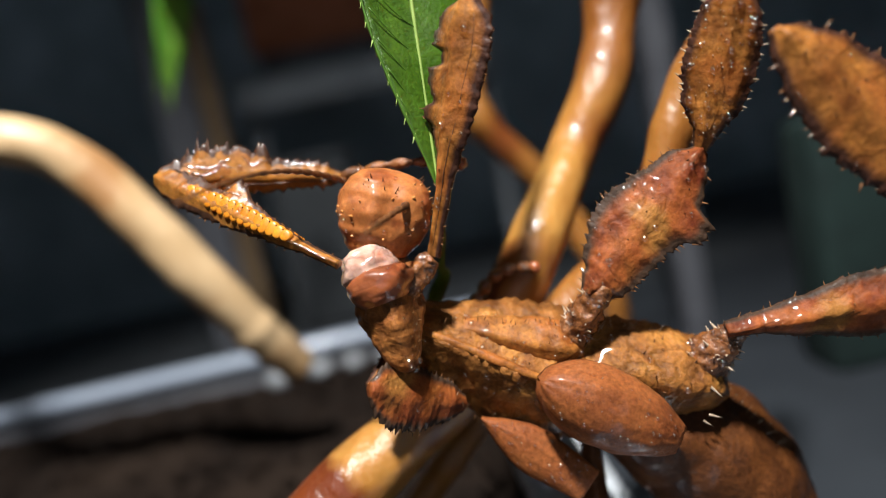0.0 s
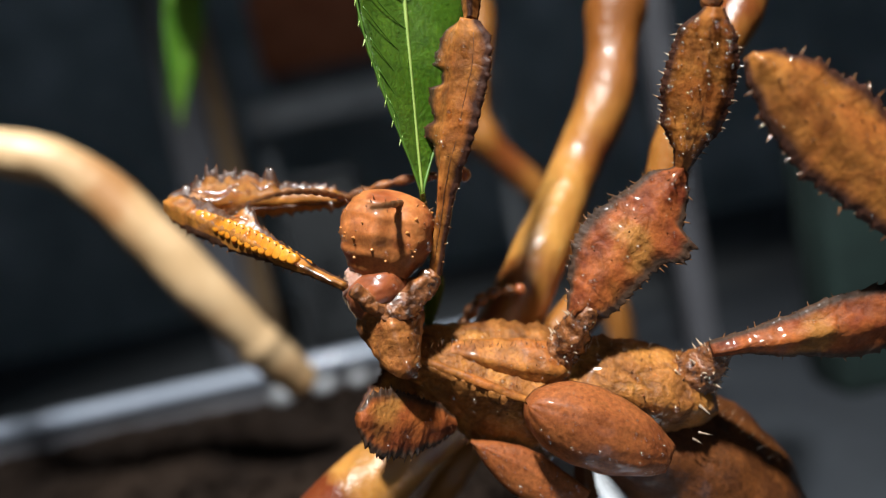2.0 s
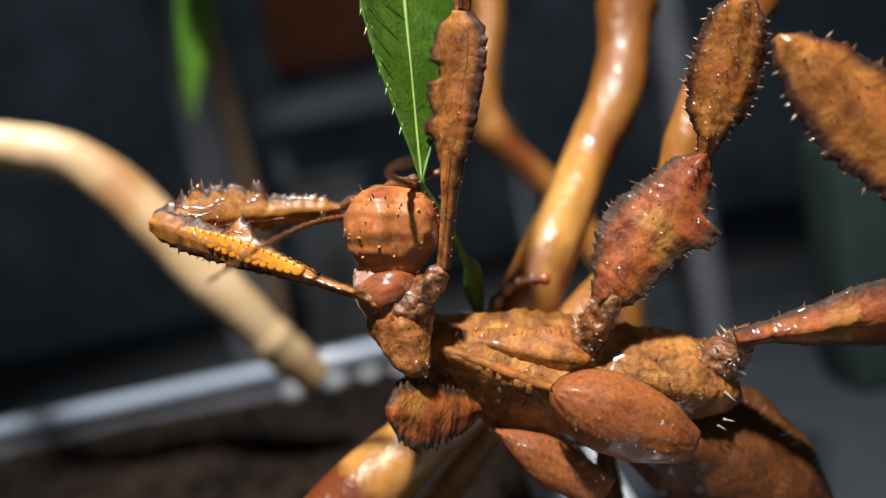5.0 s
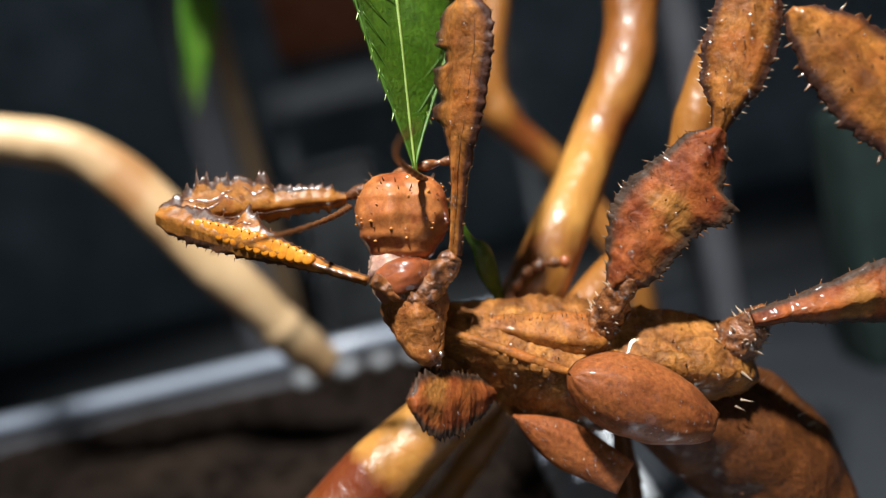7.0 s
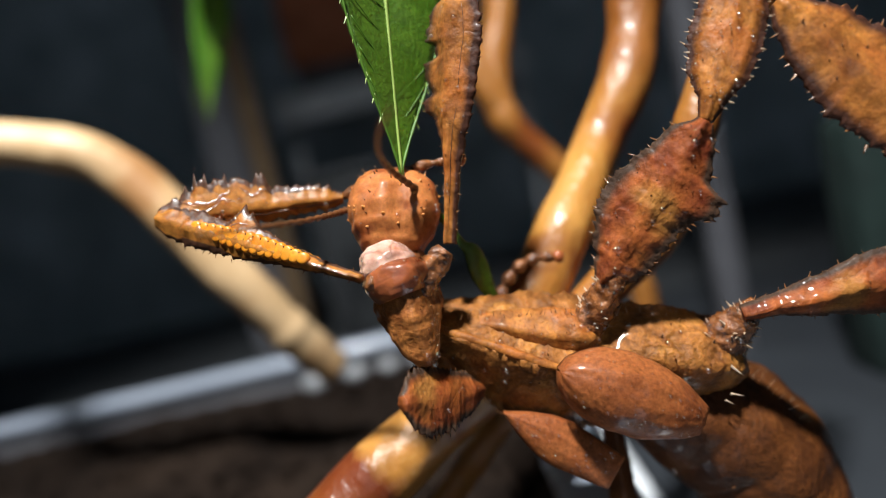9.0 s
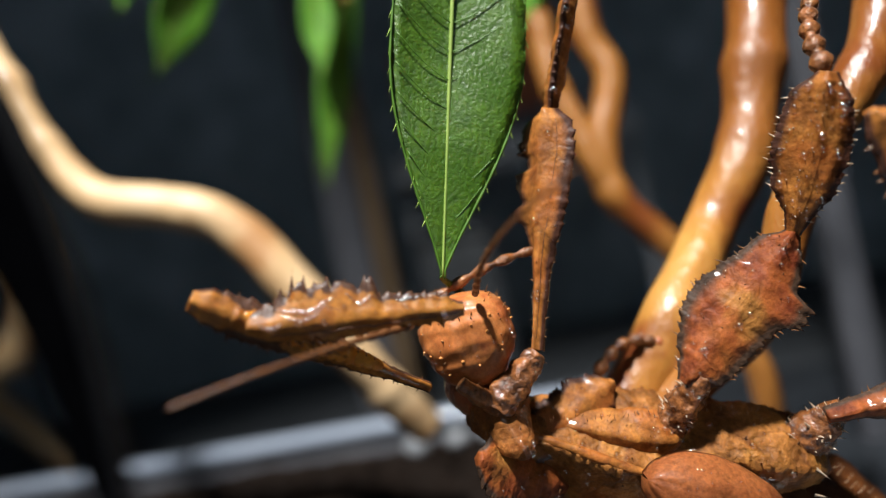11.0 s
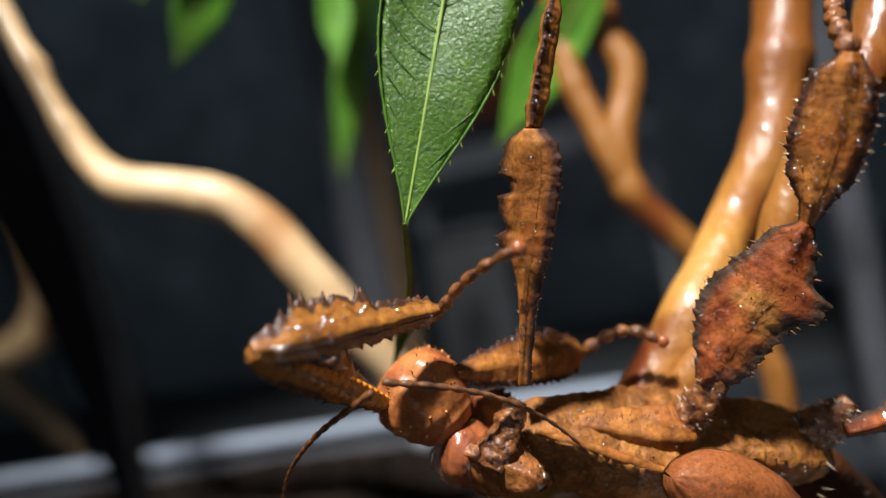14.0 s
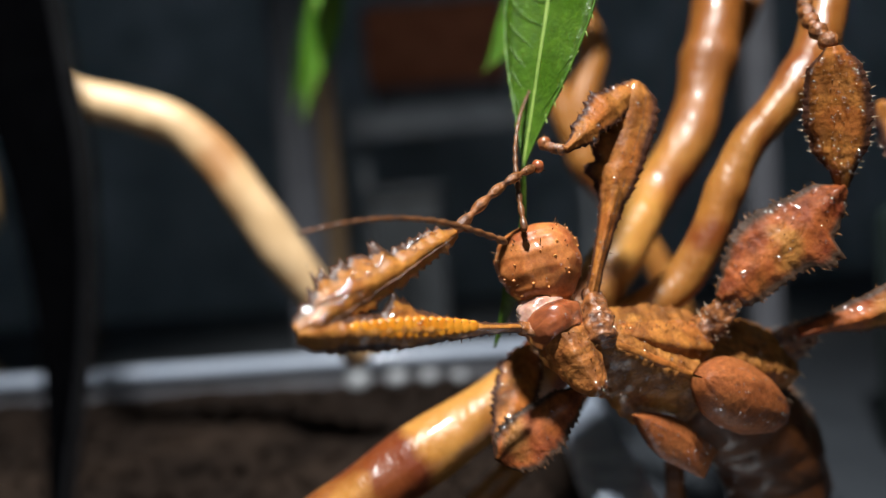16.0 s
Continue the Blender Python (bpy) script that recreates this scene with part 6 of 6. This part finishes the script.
    walk(right_middle_tarsus, [(0, pose(-0.01718, 0.01200, -0.00458, 88.4, -34.6, -7.3)),
        (4, pose(-0.01684, 0.01200, -0.00542, 86.9, -37.1, -6.7)),
        (9, pose(-0.01533, 0.01200, -0.00398, 83.9, -32.8, 0.0)),
        (9.5, pose(-0.01533, 0.01200, -0.00398, 83.9, -32.8, -0.0)),
        (10, pose(-0.01367, 0.01252, -0.00311, 63.4, -28.4, 23.0)),
        (10.2, pose(-0.01092, 0.01200, -0.00245, 59.9, -23.8, 30.8)),
        (12.5, pose(-0.01214, 0.01200, 0.00003, 81.1, -6.5, -18.2)),
        (13, pose(-0.01364, 0.01250, 0.00081, 82.5, -13.3, -20.2)),
        (13.5, pose(-0.01439, 0.01289, 0.00238, 82.3, -8.7, -22.5)),
        (14, pose(-0.01467, 0.01310, 0.00297, 82.3, -6.3, -23.7)),
        (14.3, pose(-0.01641, 0.01945, -0.00141, 77.4, -25.5, -48.2)),
        (14.5, pose(-0.01257, 0.01996, -0.00109, 78.2, -29.2, -58.7)),
        (15, pose(-0.01588, 0.02109, -0.00758, 87.0, -48.3, -58.0)),
        (15.5, pose(-0.02348, 0.02073, -0.01311, 87.1, -39.6, -42.9)),
        (16, pose(-0.02522, 0.02028, -0.01199, 85.8, -25.6, -37.5))])
    walk(left_hind_femur, [(0, pose(0.02065, -0.00200, -0.00371, 100.5, -17.7, -13.5)),
        (4, pose(0.02034, -0.00200, -0.00432, 98.9, -15.1, -11.7)),
        (9, pose(0.02061, -0.00200, -0.00459, 100.4, -16.7, -13.8)),
        (9.5, pose(0.02061, -0.00200, -0.00459, 100.4, -16.7, -13.8)),
        (10.2, pose(0.02031, -0.00200, -0.00371, 92.3, -17.2, -9.8)),
        (12.5, pose(0.02057, -0.00200, -0.00670, 88.7, -16.2, -7.6)),
        (13, pose(0.02093, -0.00193, -0.00696, 89.1, -17.8, -11.8)),
        (13.5, pose(0.02141, -0.00190, -0.00715, 89.0, -17.3, -14.6)),
        (14, pose(0.02180, -0.00190, -0.00741, 89.0, -17.7, -16.1)),
        (14.3, pose(0.02661, -0.00489, -0.00548, 85.6, -12.6, -35.4)),
        (14.5, pose(0.04038, -0.01057, -0.01108, 82.2, -10.4, -36.4)),
        (15, pose(0.02182, -0.00604, -0.00643, 86.7, -20.2, -33.2)),
        (15.5, pose(0.01557, -0.00339, -0.00410, 97.5, -24.4, -39.3)),
        (16, pose(0.01587, -0.00315, -0.00512, 99.9, -24.3, -40.7))])
    walk(left_hind_tibia, [(0, pose(0.05060, -0.01200, 0.01344, -94.9, -34.9, -171.1)),
        (4, pose(0.05067, -0.01200, 0.01146, -91.1, -38.8, -176.2)),
        (9, pose(0.05190, -0.01200, 0.01253, -86.7, -42.4, 174.2)),
        (9.5, pose(0.05190, -0.01200, 0.01253, 93.3, -137.6, -5.8)),
        (10.2, pose(0.04925, -0.01200, 0.01340, 86.8, -142.1, 7.0)),
        (12.5, pose(0.04862, -0.01200, 0.01092, -97.4, -41.5, -171.4)),
        (13, pose(0.05062, -0.01139, 0.01132, -92.8, -43.8, 179.0)),
        (13.5, pose(0.05280, -0.01117, 0.01073, -87.7, -47.5, 169.9)),
        (14, pose(0.05391, -0.01110, 0.01062, -82.5, -49.5, 162.0)),
        (14.3, pose(0.07438, -0.02142, 0.00746, -70.2, -56.5, 119.8)),
        (14.5, pose(0.09260, -0.03462, 0.00166, -68.5, -56.8, 106.7)),
        (15, pose(0.07623, -0.02691, 0.01423, -77.8, -47.4, 118.6)),
        (15.5, pose(0.06123, -0.01701, 0.01473, -81.8, -48.5, 136.7)),
        (16, pose(0.06180, -0.01595, 0.01238, -79.3, -45.9, 140.1))])
    walk(right_fore_coxa, [(0, pose(-0.03019, -0.00300, -0.00327, 88.9, -51.4, 1.6)),
        (1.5, pose(-0.02799, -0.00300, -0.00093, 76.3, -45.2, 18.3)),
        (3.5, pose(-0.02840, -0.00300, -0.00291, 87.0, -49.7, 2.1)),
        (4, pose(-0.02930, -0.00300, -0.00269, 87.3, -50.1, 1.7)),
        (7, pose(-0.03046, -0.00300, -0.00269, 89.2, -50.6, -0.4)),
        (9, pose(-0.02976, -0.00300, -0.00260, 90.7, -53.3, -1.1)),
        (9.5, pose(-0.02976, -0.00300, -0.00260, 90.7, -53.3, -1.1)),
        (10, pose(-0.02810, -0.00312, -0.00249, 43.1, -38.2, 52.2)),
        (10.2, pose(-0.02800, -0.00300, -0.00174, 73.8, -50.2, 9.5)),
        (12.5, pose(-0.03070, -0.00300, -0.00568, 51.0, -55.0, 32.5)),
        (13, pose(-0.03146, -0.00246, -0.00704, 44.8, -54.4, 36.2)),
        (13.5, pose(-0.03273, -0.00206, -0.00841, 66.0, -63.2, 9.6)),
        (14, pose(-0.03304, -0.00187, -0.01053, 62.3, -65.7, 12.7)),
        (14.2, pose(-0.02716, 0.00061, -0.01006, 27.0, -38.2, 31.8)),
        (14.3, pose(-0.03258, 0.00460, -0.01102, 36.6, -23.0, 11.6)),
        (14.5, pose(-0.03594, 0.00845, -0.00992, 35.9, -33.1, -2.3)),
        (14.7, pose(-0.04098, 0.00900, -0.00792, 51.4, -77.8, -20.0)),
        (15, pose(-0.02379, 0.00230, -0.01286, -11.9, -46.8, 47.9)),
        (15.5, pose(-0.02369, -0.00102, -0.01187, 24.7, -125.1, 17.2)),
        (16, pose(-0.02555, -0.00097, -0.00666, -5.9, -46.2, 75.6))])
    walk(left_fore_coxa, [(0, pose(-0.03019, -0.00300, -0.00327, -87.4, -35.6, -173.5)),
        (1.5, pose(-0.02799, -0.00300, -0.00093, -102.1, -35.8, -148.8)),
        (3.5, pose(-0.02840, -0.00300, -0.00291, -85.6, -33.6, -175.5)),
        (4, pose(-0.02930, -0.00300, -0.00269, -85.7, -32.9, -175.6)),
        (7, pose(-0.03046, -0.00300, -0.00269, -96.4, -29.8, -156.9)),
        (9, pose(-0.02976, -0.00300, -0.00260, -98.8, -24.3, -147.3)),
        (9.5, pose(-0.02976, -0.00300, -0.00260, 81.2, -155.7, 32.7)),
        (10, pose(-0.03107, -0.00268, -0.00144, 88.3, -161.6, 18.1)),
        (10.2, pose(-0.02800, -0.00300, -0.00174, 88.0, -148.8, 18.7)),
        (12.5, pose(-0.03070, -0.00300, -0.00568, -76.6, -23.3, 173.8)),
        (13, pose(-0.03146, -0.00246, -0.00704, -70.3, -14.1, 151.5)),
        (13.5, pose(-0.03273, -0.00206, -0.00841, -67.7, -12.5, 145.6)),
        (14, pose(-0.03304, -0.00187, -0.01053, -65.6, -10.7, 140.4)),
        (14.2, pose(-0.02716, 0.00061, -0.01006, -69.1, -7.6, -164.1)),
        (14.3, pose(-0.03258, 0.00460, -0.01102, -65.6, 11.3, 143.7)),
        (14.5, pose(-0.03594, 0.00845, -0.00992, -68.2, 3.7, 128.3)),
        (14.7, pose(-0.04098, 0.00900, -0.00792, -76.7, -12.9, 125.7)),
        (15, pose(-0.02626, 0.00604, -0.01514, -81.4, -6.1, 161.8)),
        (15.5, pose(-0.02838, 0.00345, -0.01263, -79.1, 8.4, 168.0)),
        (16, pose(-0.03073, 0.00278, -0.00680, -89.3, -4.5, 168.3))])
    walk(left_antenna, [(0, pose(-0.03898, 0.00540, 0.01536, -84.6, 10.8, -119.3)),
        (1.5, pose(-0.03562, 0.00557, 0.01727, -80.7, 9.8, -114.8)),
        (3.5, pose(-0.03795, 0.00581, 0.01302, -76.6, 12.0, -113.8)),
        (4, pose(-0.03871, 0.00586, 0.01247, -79.4, 13.3, -113.4)),
        (7, pose(-0.04143, 0.00578, 0.01227, 24.7, 168.3, 69.4)),
        (9, pose(-0.04002, 0.00576, 0.01145, 23.9, 172.6, 67.4)),
        (10, pose(-0.03919, 0.00691, 0.01025, 34.8, 175.7, 57.5)),
        (10.2, pose(-0.03929, -0.00471, 0.01073, -144.8, 3.2, -116.9)),
        (12.5, pose(-0.04569, -0.01200, 0.00839, -103.7, 46.7, 158.8)),
        (13, pose(-0.04644, -0.01086, 0.00736, -98.8, 42.2, 159.3)),
        (13.5, pose(-0.04893, -0.01002, 0.00443, -126.7, 44.4, 125.9)),
        (14, pose(-0.05070, -0.00956, 0.00150, -123.8, 40.6, 124.2)),
        (14.3, pose(-0.05304, 0.00678, 0.00068, -87.9, 30.6, 113.4)),
        (14.5, pose(-0.05423, 0.01192, 0.00252, -90.6, 35.1, 104.6)),
        (15, pose(-0.04606, 0.00932, -0.00301, -48.8, 17.7, -167.3)),
        (15.5, pose(-0.04373, 0.00353, 0.00056, -74.9, 15.3, -174.8)),
        (16, pose(-0.04260, 0.00197, 0.00728, -90.4, 1.0, -168.6))])
    walk(right_antenna, [(0, pose(-0.02674, -0.00072, 0.01359, 10.6, 168.1, 82.0)),
        (1.5, pose(-0.02625, -0.00093, 0.01646, 170.2, 7.5, -91.5)),
        (3.5, pose(-0.02701, -0.00097, 0.01603, 155.7, -0.9, -88.9)),
        (4, pose(-0.02820, -0.00117, 0.01723, 155.8, 1.3, -87.3)),
        (7, pose(-0.02892, -0.00109, 0.01594, 156.2, -4.5, -90.6)),
        (9, pose(-0.02849, -0.00097, 0.01425, 158.3, -9.7, -92.6)),
        (10, pose(-0.03016, -0.00254, 0.01557, 10.1, -170.0, 77.9)),
        (10.2, pose(-0.03016, -0.00254, 0.01557, 10.1, -170.0, 77.9)),
        (12.5, pose(-0.04240, -0.01000, 0.00995, 89.0, 22.6, 13.9)),
        (13, pose(-0.04554, -0.00887, 0.00966, 90.9, 24.3, 14.8)),
        (13.5, pose(-0.04767, -0.00806, 0.00646, 85.7, 18.0, 12.3)),
        (14, pose(-0.04945, -0.00760, 0.00244, 84.3, 20.7, 13.1)),
        (14.3, pose(-0.04864, 0.00776, -0.00012, 61.3, -3.5, 8.4)),
        (14.5, pose(-0.04769, 0.01190, 0.00302, -10.0, -11.5, 42.9)),
        (15, pose(-0.03877, 0.00894, 0.00071, -24.7, -10.9, 41.3)),
        (15.5, pose(-0.03735, 0.00406, 0.00299, -6.8, -30.2, 55.2)),
        (16, pose(-0.03876, 0.00320, 0.00938, 2.3, -60.6, 58.3))])
    walk(leaf, [(0, pose(0.00459, 0.10626, 0.21400, 45.3, -75.3, 71.8)),
        (1.5, pose(0.00264, 0.10521, 0.21582, 59.4, -76.1, 61.4)),
        (3.5, pose(0.00130, 0.10444, 0.21717, 62.0, -75.8, 62.0)),
        (7, pose(-0.00143, 0.10706, 0.21731, 65.1, -74.3, 63.3)),
        (9, pose(-0.00372, 0.10485, 0.21760, 69.2, -74.8, 60.5)),
        (10, pose(-0.00303, 0.10313, 0.21606, 81.9, -71.0, 32.9)),
        (10.2, pose(-0.00487, 0.10273, 0.21547, 78.4, -75.2, 33.3)),
        (12.5, pose(-0.01788, 0.10173, 0.22225, 75.4, -68.8, 21.6)),
        (13, pose(-0.01636, 0.10227, 0.22303, 74.7, -69.3, 22.1)),
        (13.5, pose(-0.01899, 0.10167, 0.22334, 76.4, -69.1, 21.9)),
        (14, pose(-0.02009, 0.10137, 0.22462, 75.7, -69.0, 22.5)),
        (14.2, pose(-0.01965, 0.10162, 0.22199, 61.4, -71.0, 25.1)),
        (14.3, pose(-0.01622, 0.10287, 0.22387, 43.9, -71.0, 28.0)),
        (14.4, pose(-0.01064, 0.10470, 0.22398, 18.5, -73.7, 32.0)),
        (14.5, pose(-0.00685, 0.10628, 0.22361, 22.2, -73.4, 34.1)),
        (15, pose(0.00399, 0.10784, 0.22614, -5.3, -75.2, 50.6)),
        (15.5, pose(-0.00258, 0.10721, 0.22604, 5.7, -72.1, 43.6)),
        (16, pose(-0.00067, 0.10568, 0.22137, 8.2, -73.2, 38.6))])
    walk(fork_leaf, [(0, pose(0.0173, 0.2154, 0.2574, 107.5, -47.6, -15.9)),
        (9, pose(0.0133, 0.2125, 0.2594, 107.5, -47.6, -15.9)),
        (10.2, pose(-0.0075, 0.2073, 0.2770, 107.5, -47.6, -15.9)),
        (12.5, pose(-0.0082, 0.2060, 0.2432, 107.5, -47.6, -15.9)),
        (14, pose(-0.0091, 0.2058, 0.2448, 107.5, -47.6, -15.9)),
        (14.5, pose(-0.0037, 0.2061, 0.2498, 107.5, -47.6, -15.9)),
        (15, pose(0.0018, 0.1993, 0.2512, 107.5, -47.6, -15.9)),
        (15.5, pose(-0.0020, 0.1962, 0.2508, 107.5, -47.6, -15.9)),
        (16, pose(-0.0029, 0.1937, 0.2532, 107.5, -47.6, -15.9))])
    walk(leaf_tail, [(0, pose(-0.00000, -0.00000, -0.00000, 24.1, 43.0, -163.6)),
        (1.5, pose(0.00000, 0.00000, 0.00000, 27.8, 37.0, -157.7)),
        (3.5, pose(-0.00000, -0.00000, 0.00000, 35.0, 28.3, -146.3)),
        (7, pose(0.00000, 0.00000, 0.00000, 36.7, 6.0, -138.7)),
        (9, pose(-0.00000, -0.00000, -0.00000, 35.7, 2.7, -137.5)),
        (9.5, pose(0.00000, -0.00000, -0.00000, 28.4, -2.7, -126.4)),
        (10, pose(-0.00000, 0.00000, 0.00000, 18.7, 6.8, -130.9)),
        (10.2, pose(0.00000, 0.00000, 0.00000, 15.2, 19.6, -127.8)),
        (12.5, pose(-0.00000, 0.00000, -0.00000, -15.3, 70.2, -171.8)),
        (13, pose(0.00000, -0.00000, 0.00000, -17.7, 69.8, -179.7)),
        (13.5, pose(0.00000, 0.00000, 0.00000, -6.8, 51.5, -175.5)),
        (14, pose(0.00000, 0.00000, 0.00000, -5.9, 44.2, -175.7)),
        (14.2, pose(0.00000, 0.00000, 0.00000, -10.3, 24.7, -146.4)),
        (14.3, pose(0.00000, 0.00000, 0.00000, -23.9, 27.3, -160.6)),
        (14.4, pose(0.00000, 0.00000, 0.00000, -46.5, 19.7, 176.6)),
        (14.5, pose(0.00000, 0.00000, 0.00000, -38.9, 14.8, 172.6)),
        (15, pose(0.00000, 0.00000, 0.00000, -43.5, 10.3, 167.3)),
        (15.5, pose(0.00000, 0.00000, 0.00000, -41.1, 12.7, 169.6)),
        (16, pose(0.00000, 0.00000, 0.00000, -40.9, 13.2, 171.1))])
    walk(main_branch, [(0, pose(0.0014, 0, 0)), (9.5, pose(0.0014, 0, 0)), (12.5, pose(0.0026, 0, 0)), (14, pose(0.0026, 0, 0)), (15, pose(0.001, 0, 0)), (15.5, pose(-0.001, 0, 0)), (16, pose(-0.003, 0, 0))])
    walk(left_branch, [(0, pose(0.0004, 0, -0.0044)), (9.5, pose(0.0004, 0, -0.0042)), (10, pose(-0.0012, 0, -0.0034)), (10.2, pose(-0.001, 0, -0.0030)), (12.5, pose(-0.0008, 0, -0.001)), (15, pose(-0.0004, 0, -0.0006)), (15.5, pose(-0.0028, 0, -0.0004)), (16, pose(-0.0078, 0, 0))])
    walk(curved_branch, [(0, pose(0.0083, 0, 0)), (9, pose(0.0085, 0, 0)), (10.2, pose(0.0065, 0, 0)), (12.5, pose(0.0015, 0, 0)), (16, pose(0, 0, 0))])
    walk(strap, [(0, pose(-0.00150, -0.00502, 0.00999, -4.5, 3.1, 2.4)),
        (9, pose(-0.00165, -0.00195, 0.00645, -2.8, 3.8, 4.6)),
        (10.2, pose(0.06235, 0.01883, 0.02660, 2.6, -13.2, 4.9)),
        (12.5, pose(0.05784, 0.02629, 0.02241, 5.2, -11.6, 4.3)),
        (14, pose(0.05773, 0.02377, 0.02249, 4.6, -12.0, 4.1)),
        (14.3, pose(0.05245, 0.01968, 0.01977, 3.9, -10.7, 4.1)),
        (14.5, pose(0.04915, 0.01925, 0.01664, 3.9, -10.1, 3.8)),
        (15, pose(0.00116, 0.00460, 0.00068, 1.3, 1.1, 1.6)),
        (15.5, pose(0.00000, -0.00000, 0.00000, -0.0, -0.0, 0.0)),
        (16, pose(0.00217, 0.00114, 0.00067, 0.1, -1.4, -0.5))])


motions()
